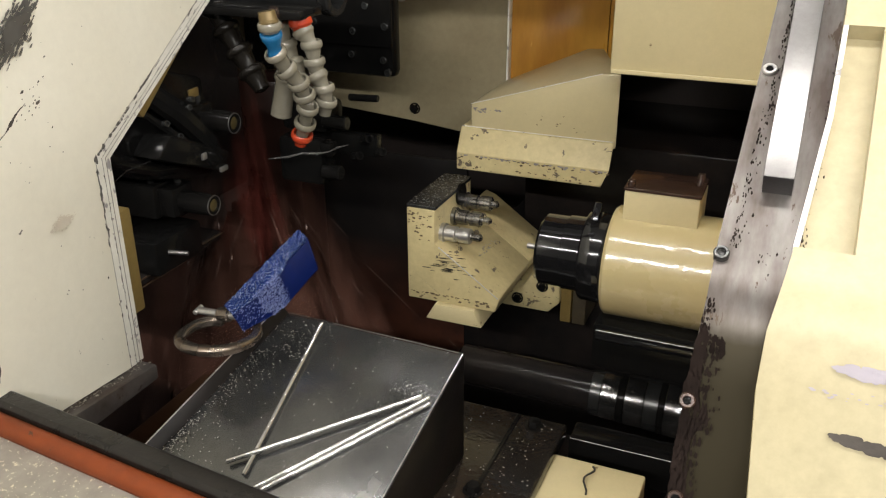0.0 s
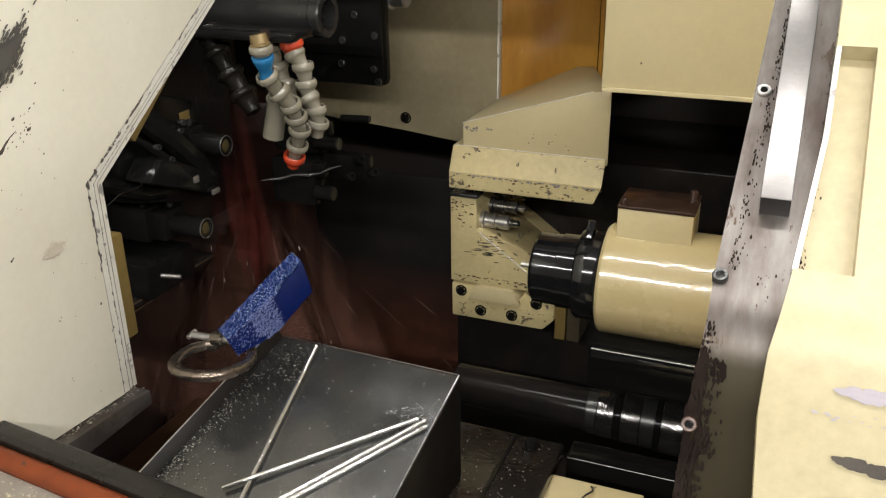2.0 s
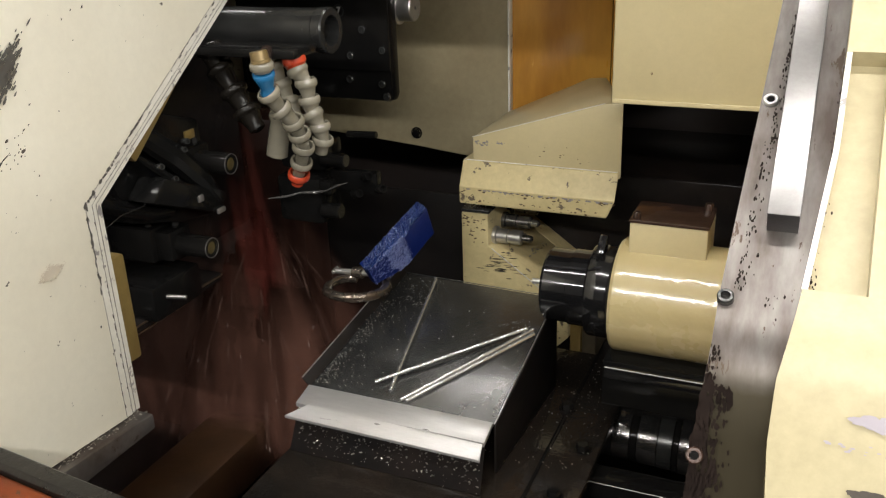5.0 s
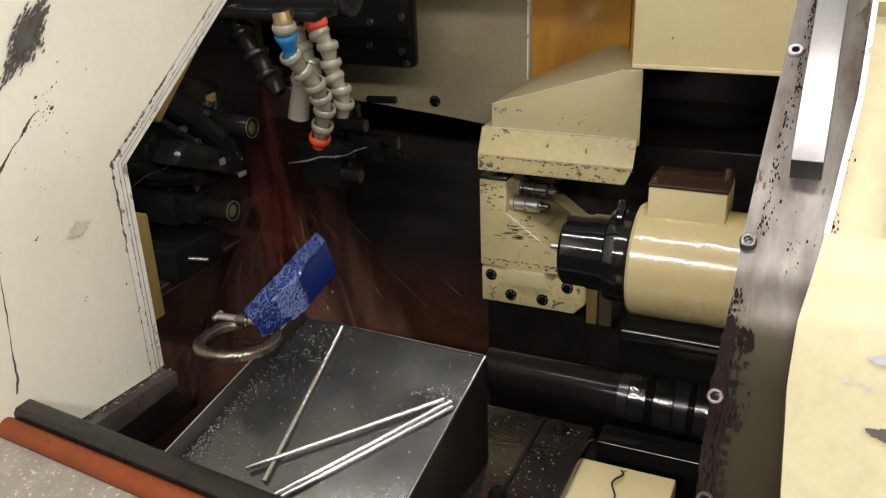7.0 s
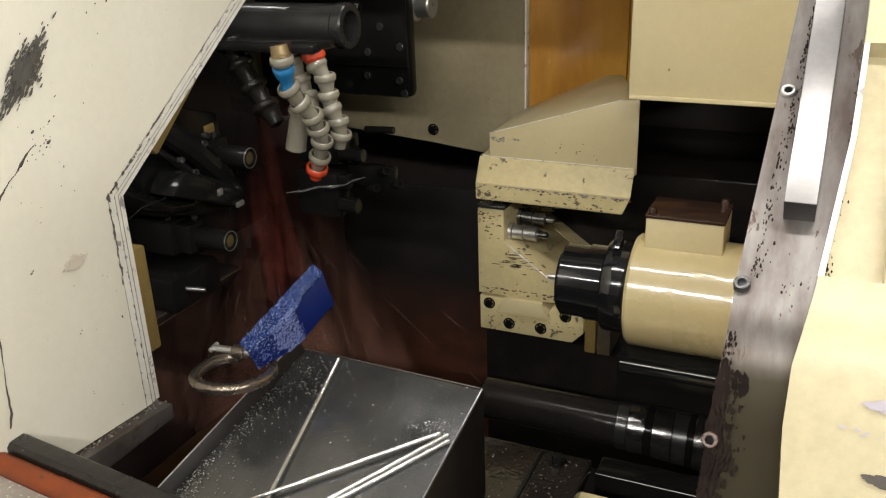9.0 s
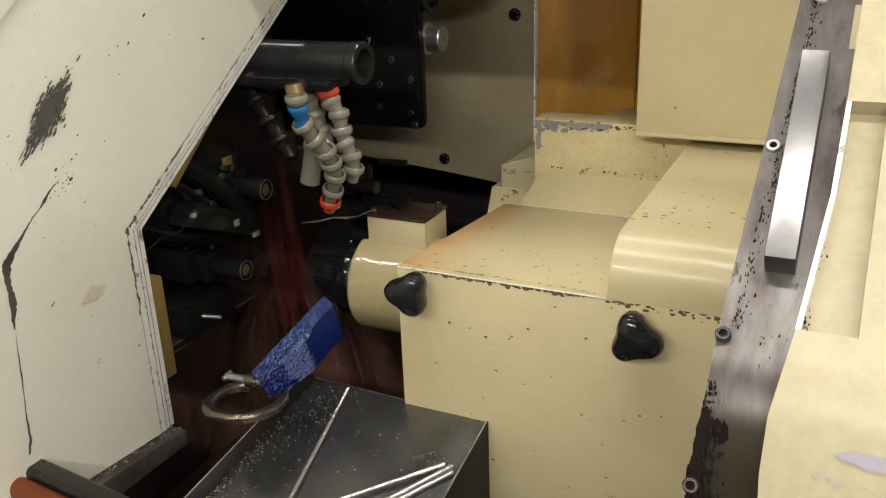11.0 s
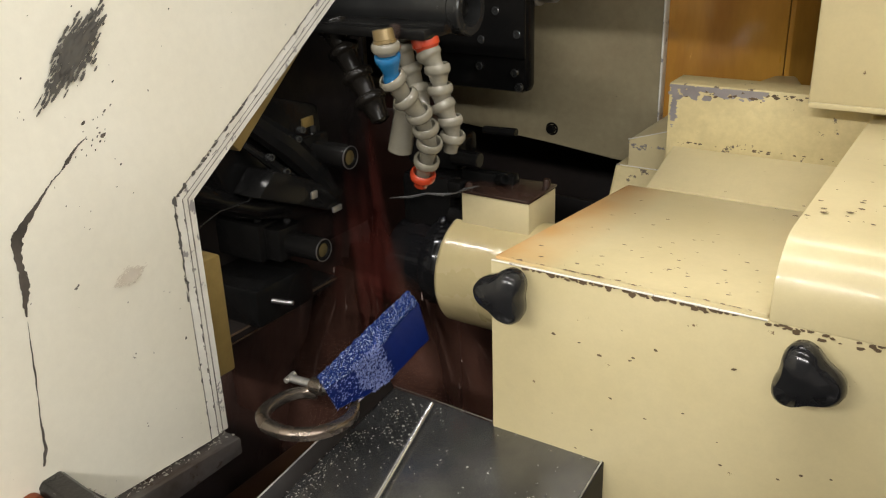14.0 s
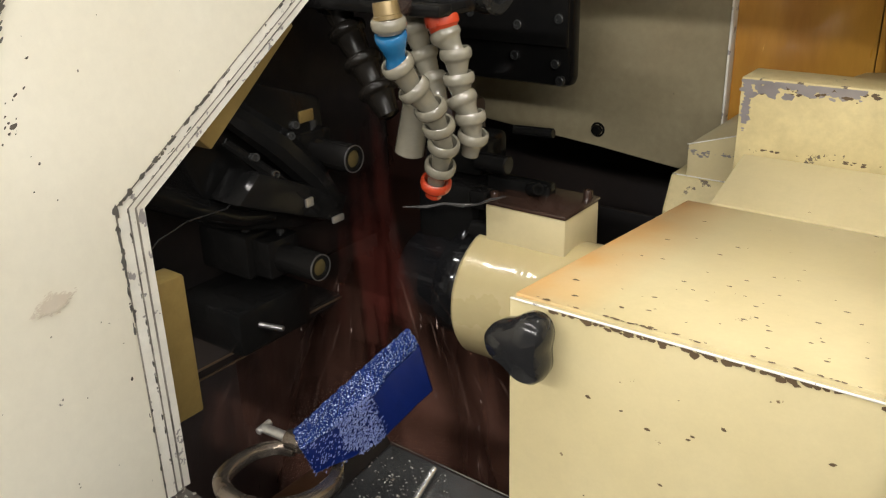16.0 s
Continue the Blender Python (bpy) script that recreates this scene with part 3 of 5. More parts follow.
def cover_left(z):
    """Where the outer cover begins at a height of the jamb plate."""
    return -0.0225 + between(z, ((0.98, -0.004), (1.13, -0.005), (1.195, -0.0105), (1.226, -0.010), (1.243, -0.007), (1.263, -0.003), (1.327, 0.005), (1.60, 0.006)))


def sheet(line, x0, x1, thick):
    """A bent sheet: a line in y and z, drawn out along x between two borders, with a thickness under it."""
    bm = bmesh.new()
    rows = []
    for i, (y, z) in enumerate(line):
        a, b = line[max(i - 1, 0)], line[min(i + 1, len(line) - 1)]
        d = Vector((b[0] - a[0], b[1] - a[1])).normalized()
        n = Vector((d.y, -d.x))
        s, e = (v(z) if callable(v) else v for v in (x0, x1))
        rows.append([bm.verts.new(p) for p in ((s, y, z), (e, y, z), (e, y + n.x * thick, z + n.y * thick), (s, y + n.x * thick, z + n.y * thick))])
    for a, b in zip(rows, rows[1:]):
        for k in range(4):
            bm.faces.new((a[k], a[(k + 1) % 4], b[(k + 1) % 4], b[k]))
    bm.faces.new(rows[0])
    bm.faces.new(rows[-1][::-1])
    return bm


jamb = thing("door_jamb_plate", (-0.05, 0.5, 0.8), "grimy bent steel jamb plate with rust and oil stains", "machine panel")
part("plate", sheet(jamb_line, jamb_left, lambda z: cover_left(z) - 0.0003, 0.010), JAMB_STEEL, jamb, smooth=40)
slope_way = Vector((0, -0.64, 0.77))
low_way = Vector((0, -0.87, 0.5))
for place, way in (((-0.057, 0.627, 1.345), slope_way), ((-0.064, 0.5165, 1.2595), slope_way), ((-0.0685, 0.4705, 1.186), low_way), ((-0.0665, 0.4505, 1.131), low_way), ((-0.043, 0.725, 1.428), slope_way)):
    head = part("screw", socket_screw(place, way, 0.0047, 0.006), STEEL if place[2] > 1.3 else GREY_TOOL if place[2] > 1.2 else BROWN_CAP, jamb, "worn socket head screw")
    # A black hexagon plug paints in the shade of the screw's hole.
    part("socket", lathe(place, way, [(0.0030, 0.0024), (0.0056, 0.0024), (0.0056, 0)], 6), BLACK_TOOL, head, "black plug for the shaded hexagon socket")

def jamb_grime(spots, seed):
    """Dark crusted oil in small overlapping patches on the bent plate."""
    rnd = random.Random(seed)
    bm = bmesh.new()
    k = 0
    for i, count, x, spread, size in spots:
        (y0, z0), (y1, z1) = jamb_line[i], jamb_line[i + 1]
        way = Vector((0, y1 - y0, z1 - z0)).normalized()
        out = Vector((0, -way.z, way.y))
        for m in range(count):
            f = rnd.random()
            c = Vector((x + abs(rnd.gauss(0, spread)), y0 + (y1 - y0) * f, z0 + (z1 - z0) * f))
            c.x += jamb_left(c.z) + 0.0745
            k += 1
            s = size * rnd.uniform(0.4, 1.3)
            vs = []
            for a in range(9):
                t = 2 * math.pi * a / 9
                r = s * rnd.uniform(0.5, 1.1)
                vs.append(bm.verts.new(c + Vector((0.6 * r * math.cos(t), 0, 0)) + way * (1.5 * r * math.sin(t)) + out * (0.0003 + 0.000003 * k)))
            bm.faces.new(vs)
    return tagged(part("crusted_grime", bm, GRIME, jamb, "dark brown crusted oil", smooth=0), kind="stuff")


GRIME = material("brown_crusted_oil", (0.011, 0.008, 0.007), 0.7, second=(0.020, 0.014, 0.012), spread=0.8, scale=60, fine=150, bump=0.05, gloss=0.02)
jamb_grime([(1, 90, -0.0740, 0.004, 0.0042), (2, 80, -0.0740, 0.004, 0.0042), (3, 30, -0.0740, 0.004, 0.0036), (1, 420, -0.0745, 0.0055, 0.0017), (2, 340, -0.0745, 0.0065, 0.0017), (3, 170, -0.0745, 0.0060, 0.0017), (4, 40, -0.0742, 0.003, 0.0012), (7, 90, -0.0670, 0.0035, 0.0010), (8, 150, -0.0650, 0.0035, 0.0011), (6, 12, -0.050, 0.006, 0.0009), (7, 60, -0.030, 0.002, 0.0008), (8, 60, -0.031, 0.002, 0.0009)], 91)

# square steel bar lying on the jamb plate
along = Vector((0, 0.77, 0.64))
bar_pose = Matrix.Translation((-0.041, 0.555, 1.287)) @ along.to_track_quat("Y", "Z").to_matrix().to_4x4()
bar = thing("steel_bar", (-0.041, 0.555, 1.287), "square steel bar with bright ground top fixed on the jamb plate", "steel bar")
# The dark reflection on the bar's sides and end is put into their colour.
for name, mat, label, dims in (("body", BAR_SIDE, "sides coloured for their dark reflection", (-0.0075, 0.0098, 0, 0.158, 0, 0.0212, 0.0006)),
                               ("ground_face", STEEL_BAR, "bright ground face", (-0.0073, 0.0096, 0.0003, 0.1577, 0.0213, 0.022, 0.0003))):
    bm = box(*dims)
    bmesh.ops.transform(bm, matrix=bar_pose, verts=bm.verts)
    part(name, bm, mat, bar, label)

# pale yellow outer cover beside the jamb
cover_line = [(y - 0.010, z + 0.012) for y, z in jamb_line]
outer = thing("outer_cover", (0.1, 0.4, 0.8), "pale yellow outer machine cover with worn grey patches", "machine panel")
part("cover_sheet", sheet(cover_line[:8], lambda z: cover_left(z - 0.012), 0.45, 0.014), YELLOW, outer, smooth=40)
part("recess_floor", sheet([(0.5165, 1.257), (0.60, 1.3255), (0.72, 1.4275)], -0.0215, 0.010, 0.006), YELLOW, outer, "recessed dull yellow strip", smooth=40)
part("right_sheet", sheet([(0.5155, 1.2725), (0.59, 1.334), (0.71, 1.436), (0.84, 1.547)], 0.0065, 0.45, 0.014), YELLOW, outer, smooth=40)
part("lip", sheet([(0.5155, 1.2725), (0.587, 1.332), (0.639, 1.377)], lambda z: cover_left(z - 0.012), lambda z: cover_left(z - 0.012) + 0.0030, 0.016), CREAM_EDGE, outer, "pale folded lip", smooth=40)
part("upper_frame", sheet([(0.640, 1.3770), (0.71, 1.436), (0.84, 1.547)], lambda z: cover_left(z - 0.012), 0.0064, 0.014), YELLOW, outer, smooth=40)


def cover_wear(name, mat, x0, x1, z0, z1, tall, count, size, seed, label):
    """Worn paint in small flat patches along a streak over the cover."""
    rnd = random.Random(seed)
    bm = bmesh.new()
    for k in range(count):
        f = rnd.random()
        x, z = x0 + (x1 - x0) * f, z0 + (z1 - z0) * f + rnd.gauss(0, 0.4) * tall * min(1.0, 0.35 + 3 * f)
        r = size * rnd.uniform(0.4, 1.2)
        vs = []
        for a in range(8):
            t = 2 * math.pi * a / 8
            px, pz = x + 1.7 * r * rnd.uniform(0.6, 1.1) * math.cos(t), z + 0.7 * r * rnd.uniform(0.6, 1.1) * math.sin(t)
            y = between(pz, [(q, p) for p, q in cover_line])
            vs.append(bm.verts.new((px, y - 0.0008 - 0.000003 * k, pz)))
        bm.faces.new(vs)
    return tagged(part(name, bm, mat, outer, label, smooth=0), kind="stuff")


cover_wear("worn_patch", LAVENDER, 0.006, 0.075, 1.226, 1.224, 0.0042, 240, 0.0026, 101, "pale lavender patch of worn paint")
cover_wear("worn_spots", LAVENDER, -0.006, 0.05, 1.213, 1.212, 0.004, 26, 0.0009, 102, "small worn spots in the paint")
cover_wear("dark_scrape", SEAL_BLACK, 0.009, 0.09, 1.191, 1.182, 0.0034, 260, 0.0028, 103, "dark scraped streak")

# ---- rear of the chamber ----
headbox = thing("overhead_box", (-0.1, 1.15, 1.217), "beige sheet metal housing hanging over the tailstock", "machine housing")
part("housing", box(-0.274, 0.5, 1.15, 1.55, 1.217, 1.85, 0.003), BEIGE, headbox)
part("bottom_lip", box(-0.272, 0.5, 1.146, 1.1495, 1.2165, 1.222, 0.0008), BEIGE, headbox, "worn lower lip")

# beige rear plate, amber panel and black gang block ride on one slide
gang = thing("gang_slide", (-0.66, 1.46, 1.04), "black gang tool block with rear cover plates on its slide", "machine slide")
bm = prism([(-1.1, 1.075), (-0.70, 1.042), (-0.52, 1.022), (-0.52, 1.75), (-1.1, 1.75)], "y", 1.462, 1.470, 0.0012)
part("rear_plate", bm, BEIGE_SHADED, gang, "stained beige rear plate with shade in its colour")
for x, z in ((-0.698, 1.066), (-0.556, 1.330)):
    part("bolt", hex_bolt((x, 1.462, z), (0, -1, 0), 0.008, 0.009), BLACK_TOOL, gang, "dark hexagon bolt")
bm = prism([(-0.518, 1.472), (-0.36, 1.520), (-0.36, 1.53), (-0.518, 1.482)], "z", 1.0, 1.75, 0.001)
part("amber_panel", bm, AMBER, gang, "amber oil stained upright panel")
part("amber_return", prism([(-0.359, 1.5205), (-0.275, 1.66), (-0.265, 1.66), (-0.352, 1.5205)], "z", 1.15, 1.75, 0.001), AMBER, gang, "amber return of the upright panel")
part("edge_strip", box(-0.5195, -0.5165, 1.455, 1.472, 1.02, 1.75, 0.0005), CREAM_EDGE, gang, "thin pale edge strip")
part("tool_block", box(-0.95, -0.660, 1.30, 1.335, 1.158, 1.75, 0.012), BLACK_TOOL, gang, "black gang tool block")
part("block_face", box(-0.82, -0.660, 1.294, 1.2995, 1.210, 1.40, 0.002), BLACK_TOOL, gang, "black clamping bar")
for x, z in ((-0.729, 1.234), (-0.733, 1.196), (-0.671, 1.244), (-0.675, 1.190), (-0.700, 1.372), (-0.705, 1.275), (-0.80, 1.245), (-0.668, 1.17)):
    part("screw", socket_screw((x, 1.2945, z), (0, -1, 0), 0.006, 0.004), GREY_TOOL, gang, "small socket screw")
for z, tall in ((1.374, 0.02), (1.303, 0.02)):
    part("number_ring", lathe((-0.745, 1.2945, z), (0, -1, 0), [(0, 0.0105), (0.0015, 0.0105), (0.0015, 0.008), (0, 0.008)], 24), GREY_TOOL, gang, "stamped ring")


def letter(body, place, size, parent, mat):
    cu = bpy.data.curves.new("number", "FONT")
    cu.body, cu.size, cu.align_x, cu.align_y, cu.extrude = body, size, "CENTER", "CENTER", 0.0004
    tmp = bpy.data.objects.new("number", cu)
    scene.collection.objects.link(tmp)
    me = bpy.data.meshes.new_from_object(tmp.evaluated_get(bpy.context.evaluated_depsgraph_get()))
    bpy.data.objects.remove(tmp)
    me.transform(Matrix.Translation(Vector(place) - ORIGIN[parent.name]) @ Matrix.Rotation(radians(90), 4, "X"))
    me.materials.clear()
    me.materials.append(mat)
    ob = new("number", me)
    ob.parent = parent
    return tagged(ob, "stamped number " + body)


letter("8", (-0.745, 1.2932, 1.374), 0.016, gang, INK)
letter("7", (-0.745, 1.2932, 1.303), 0.016, gang, INK)
bm = lathe((-0.673, 1.345, 1.303), (1, 0, 0), [(0, 0.026), (0.012, 0.026), (0.013, 0.021), (0.036, 0.021), (0.038, 0.0195), (0.038, 0.003), (0.034, 0.003), (0.034, 0)], 32)
part("tool_nose", bm, STEEL, gang, "bright tool nose with a centre hole")
bm = lathe((-0.673, 1.345, 1.374), (1, 0, 0), [(0, 0.030), (0.018, 0.030), (0.020, 0.028), (0.020, 0.022), (0.008, 0.022), (0.008, 0)], 32)
part("empty_holder", bm, GREY_TOOL, gang, "empty round tool holder")
bm = box(-0.62, -0.545, 1.33, 1.40, 1.368, 1.43, 0.002)
for i in range(9):
    for k in range(4):
        box(-0.618 + i * 0.008, -0.613 + i * 0.008, 1.327, 1.331, 1.372 + k * 0.009, 1.377 + k * 0.009, 0.001, bm)
part("knurled_tool", bm, BLACK_TOOL, gang, "black knurled tool block")

# black column and bed under the back-working tools
column = thing("bed_casting", (-0.4, 1.35, 0.48), "black oily machine bed casting", "machine bed")
part("column", box(-0.56, 0.5, 1.36, 1.78, 0.48, 0.80, 0.004), BLACK_OIL, column)
part("upper_column", box(-0.48, 0.5, 1.46, 1.78, 0.80, 1.02, 0.004), BLACK_OIL, column)
part("guide_beam", box(-0.238, 0.7, 0.995, 1.22, 0.868, 0.931, 0.003), BLACK_TOOL, column, "black guide beam with bright edge")
part("guide_lip", box(-0.234, 0.7, 0.985, 0.9945, 0.912, 0.928, 0.003), CHUCK_BLACK, column, "polished guide lip")
# Thin bright tubes draw the lamp highlights along the guide and beam edges.
part("worn_glint_edge", tube([(-0.232, 0.9852, 0.9278), (0.7, 0.9852, 0.9278)], 0.0011, 6), ROD_STEEL, column, "highlight line on the guide edge, made as a bright tube")
part("worn_glint_edge", tube([(-0.244, 0.9302, 0.7968), (0.7, 0.9302, 0.7968)], 0.0007, 6), ROD_STEEL, column, "highlight line on the beam edge, made as a bright tube")
part("front_beam", box(-0.245, 0.7, 0.93, 0.97, 0.745, 0.797, 0.003), BLACK_TOOL, column, "black lower beam")
part("red_wall", box(-1.30, -0.80, 1.22, 1.30, 0.48, 1.14, 0.01), RED_OIL, column, "red brown oily casting wall")
part("headstock", box(-1.30, -0.90, 0.80, 1.215, 0.96, 1.45, 0.01), BLACK_OIL, column, "black oily headstock casting")
part("headstock_ledge", box(-1.30, -0.822, 0.70, 1.02, 0.944, 0.957, 0.003), BLACK_OIL, column, "black oily ledge under the headstock")
part("ledge_edge", tube([(-0.8215, 0.70, 0.9565), (-0.8215, 1.02, 0.9525)], 0.0012, 6), BROWN_EDGE, column, "brown worn ledge edge")
part("ledge_edge", tube([(-0.8215, 0.70, 0.9445), (-0.8215, 0.93, 0.9435)], 0.0010, 6), BROWN_EDGE, column, "brown worn ledge edge")
part("brown_rib", box(-0.88, -0.775, 0.78, 1.21, 0.62, 0.70, 0.008), BROWN_RIB, column, "brown oily rib on the bed")

part("lower_guard", box(-0.95, -0.555, 1.365, 1.372, 0.48, 0.99, 0.002), LOWER_SHEET, column, "lower guard sheet, red brown towards the bottom")

# ball screw with telescopic cover
screw = thing("ball_screw", (-0.2, 1.08, 0.785), "oily ball screw in a bright telescopic cover", "ball screw")
part("shaft", rod((-0.455, 1.085, 0.771), (0.1, 1.085, 0.771), 0.0300, 40), BLACK_OIL, screw, "dull oily black screw tube")
x, r = -0.250, 0.0335
for wide, mat in ((0.016, GREY_TOOL), (0.024, RING_STEEL), (0.010, BLACK_TOOL), (0.027, RING_STEEL), (0.020, GREY_TOOL), (0.008, BLACK_TOOL), (0.030, RING_STEEL), (0.014, GREY_TOOL), (0.032, RING_STEEL)):
    part("cover_ring", lathe((x, 1.085, 0.771), (1, 0, 0), [(0, r - 0.003), (0, r - 0.0006), (0.0006, r), (wide - 0.001, r), (wide - 0.0005, r - 0.003)], 48), mat, screw, "telescopic cover ring")
    x, r = x + wide, r + 0.0010

# beige pad on the bed with a black curled chip
pad = single("bed_pad", box(-0.245, -0.135, 0.66, 0.86, 0.79, 0.822, 0.003), BEIGE, (-0.19, 0.78, 0.79), "beige painted pad with black specks", "machine pad")
pts = [(-0.195 + 0.004 * math.sin(k * 0.9), 0.850 - 0.0055 * k, 0.824 + 0.004 * math.sin(k * 0.4)) for k in range(10)]
single("curled_chip", tube(pts, 0.0013, 6), WIRE, (-0.195, 0.82, 0.823), "black curled chip lying on the beige pad", "chip")

# ---- back-working tool station ----
HY = 1.27
hood = thing("tool_hood", (-0.4, HY, 1.02), "beige cast hood with chipped edges over the tool block", "machine hood")
bm = prism([(-0.513, 1.045), (-0.513, 1.122), (-0.309, 1.186), (-0.282, 1.188), (-0.282, 1.075)], "y", HY, HY + 0.17)
for v in bm.verts:
    if v.co.y > HY + 0.1 and v.co.x > -0.32:
        v.co.x -= 0.065
soften(bm, 0.003)
part("upper_casing", bm, BEIGE, hood)
bm = prism([(HY - 0.002, 1.086), (HY + 0.10, 1.086), (HY + 0.10, 1.02), (HY - 0.022, 1.02), (HY - 0.022, 1.048)], "x", -0.529, -0.284)
for v in bm.verts:
    if v.co.x > -0.3:
        v.co.x -= 0.055 if v.co.y > HY + 0.05 else 0.012 if v.co.z < 1.03 else 0
soften(bm, 0.003)
part("front_lip", bm, BEIGE_WORN, hood, "projecting chipped lip", smooth=12)

base = thing("dovetail_base", (-0.45, HY, 0.78), "beige dovetail base plate with four dark bolts", "machine base")
bm = prism([(-0.535, 0.780), (-0.375, 0.780), (-0.356, 0.800), (-0.356, 0.838), (-0.406, 0.842), (-0.422, 0.818), (-0.505, 0.818), (-0.489, 0.842), (-0.535, 0.842)], "y", HY + 0.004, HY + 0.16, 0.002)
part("plate", bm, BEIGE_WORN, base)
for x0, x1, top in ((-0.3555, -0.3375, 0.838), (-0.3350, -0.3130, 0.830)):
    part("side_block", box(x0, x1, HY + 0.010, HY + 0.13, 0.764, top, 0.002), BRASS if x0 < -0.34 else OLIVE_DIRTY, base, "oil browned side block")
for x, z in ((-0.518, 0.829), (-0.483, 0.797), (-0.428, 0.797), (-0.386, 0.826)):
    part("bolt", hex_bolt((x, HY + 0.004, z), (0, -1, 0), 0.0075, 0.007), BLACK_TOOL, base, "dark bolt")

block = thing("tool_block", (-0.45, HY, 0.82), "beige sliding tool block holding three live tools", "tool block")
bm = prism([(-0.535, 0.848), (-0.392, 0.848), (-0.386, 0.870), (-0.482, 0.939), (-0.490, 0.944), (-0.490, 0.997), (-0.535, 0.997)], "y", HY, HY + 0.15, 0.0018)
part("body", bm, BEIGE_WORN, block, "chipped beige block with oil smears")
bm = prism([(-0.500, 0.8485), (-0.392, 0.8485), (-0.386, 0.870), (-0.482, 0.939), (-0.500, 0.945)], "y", HY + 0.151, HY + 0.25, 0.0018)
part("rear_body", bm, BEIGE_WORN, block)
part("dovetail", prism([(-0.487, 0.8475), (-0.424, 0.8475), (-0.411, 0.821), (-0.502, 0.821)], "y", HY - 0.008, HY + 0.14, 0.001), BEIGE, block, "beige dovetail slide")
part("top_plate", box(-0.536, -0.489, HY + 0.002, HY + 0.149, 0.9972, 1.003, 0.001), CHUTE_STEEL, block, "dark oily top plate with chips")
for y, z, r, l in ((HY + 0.030, 0.952, 0.0120, 0.060), (HY + 0.075, 0.962, 0.0115, 0.058), (HY + 0.120, 0.972, 0.0115, 0.054)):
    tool = part("live_tool", lathe((-0.490, y, z), (1, 0, 0), [(0, r * 1.25), (0.006, r * 1.25), (0.007, r), (0.024, r), (0.025, r * 0.8), (0.029, r * 0.8), (0.030, r), (0.046, r), (0.048, r * 0.8), (0.048, 0)], 24), STEEL if y < HY + 0.05 else TOOL_STEEL, block, "oily steel collet tool")
    part("tool_tip", lathe((-0.443, y, z), (1, 0, 0), [(0, r * 0.5), (l - 0.045, r * 0.5), (l - 0.042, r * 0.25), (l - 0.042, 0)], 12), TOOL_STEEL, tool)
part("tool_disc", lathe((-0.489, HY + 0.10, 0.99), (1, 0, 0), [(0, 0.018), (0.004, 0.018), (0.004, 0)], 24), BLACK_TOOL, block)

# ---- sub-spindle with its cover; rest position is far along the guide ----
AX_Y, AX_Z = 1.07, 0.990
spindle = thing("sub_spindle", (0.0, AX_Y, 0.925), "beige sub-spindle headstock with a black collet chuck", "spindle")
part("barrel", lathe((-0.236, AX_Y, AX_Z), (1, 0, 0), [(0, 0.05), (0, 0.070), (0.004, 0.073), (0.5, 0.073), (0.5, 0)], 64), ENAMEL, spindle, "beige painted spindle barrel")
part("collar", lathe((-0.270, AX_Y, AX_Z), (1, 0, 0), [(0, 0.04), (0, 0.058), (0.003, 0.060), (0.029, 0.060), (0.0335, 0.057), (0.0335, 0.04)], 64), CHUCK_BLACK, spindle, "black clamp collar")
bm = prism([(-0.014, 0.0), (0.014, 0.0), (0.012, 0.016), (0.008, 0.017)], "x", -0.264, -0.254, 0.001)
bmesh.ops.translate(bm, vec=(0, AX_Y - 0.005, AX_Z + 0.058), verts=bm.verts)
part("collar_lug", bm, CHUCK_BLACK, spindle)
chuck = part("chuck", lathe((-0.330, AX_Y, AX_Z), (1, 0, 0), [(0.002, 0.010), (0, 0.012), (0, 0.044), (0.004, 0.048), (0.034, 0.048), (0.035, 0.050), (0.059, 0.050), (0.060, 0.03)], 64), CHUCK_BLACK, spindle, "polished black collet chuck")
part("workpiece", rod((-0.352, AX_Y, AX_Z), (-0.320, AX_Y, AX_Z), 0.0038, 16), STEEL, chuck, "thin bright steel bar end")
capb = part("terminal_block", box(-0.222, -0.130, 1.045, 1.115, 1.03, 1.0965, 0.002), BEIGE, spindle, "square beige block on the barrel")
part("cap_plate", box(-0.223, -0.129, 1.0435, 1.116, 1.097, 1.101, 0.001), BROWN_CAP, capb, "brown oily cap plate")
for x, y in ((-0.215, 1.052), (-0.138, 1.106)):
    part("cap_screw", socket_screw((x, y, 1.101), (0, 0, 1), 0.0048, 0.008), BROWN_CAP, capb, "brown oily cap screw")

guard = thing("spindle_guard", (0.15, 0.80, 0.72), "beige sheet metal guard with chipped edges riding with the spindle", "machine guard")
X0 = -0.035
bm = prism([(0.803, 0.70), (0.803, 1.1435), (1.106, 1.118), (1.106, 0.70)], "x", X0, 0.195, 0.0012)
part("top_box", bm, BEIGE_STAIN, guard, "beige guard box top")
part("front_plate", box(X0 - 0.001, 0.75, 0.797, 0.8025, 0.70, 1.1415, 0.001), BEIGE, guard, "beige front plate with chipped top edge")
bm = prism([(1.1065, 1.05), (1.1065, 1.1195), (1.1885, 1.1455), (1.1885, 1.05)], "x", X0 + 0.022, 0.195, 0.001)
part("rear_step", bm, BEIGE, guard)
bm = prism([(1.190, 1.05), (1.190, 1.220), (1.236, 1.2205), (1.236, 1.05)], "x", X0 + 0.012, 0.30, 0.0015)
part("rear_shelf", bm, BEIGE_WORN, guard, "worn beige upright plate with scraped top edge")
arc = [(0.80 + 0.045 * (1 - math.cos(a)), 1.155 + 0.045 * math.sin(a)) for a in [radians(d) for d in range(0, 91, 10)]]
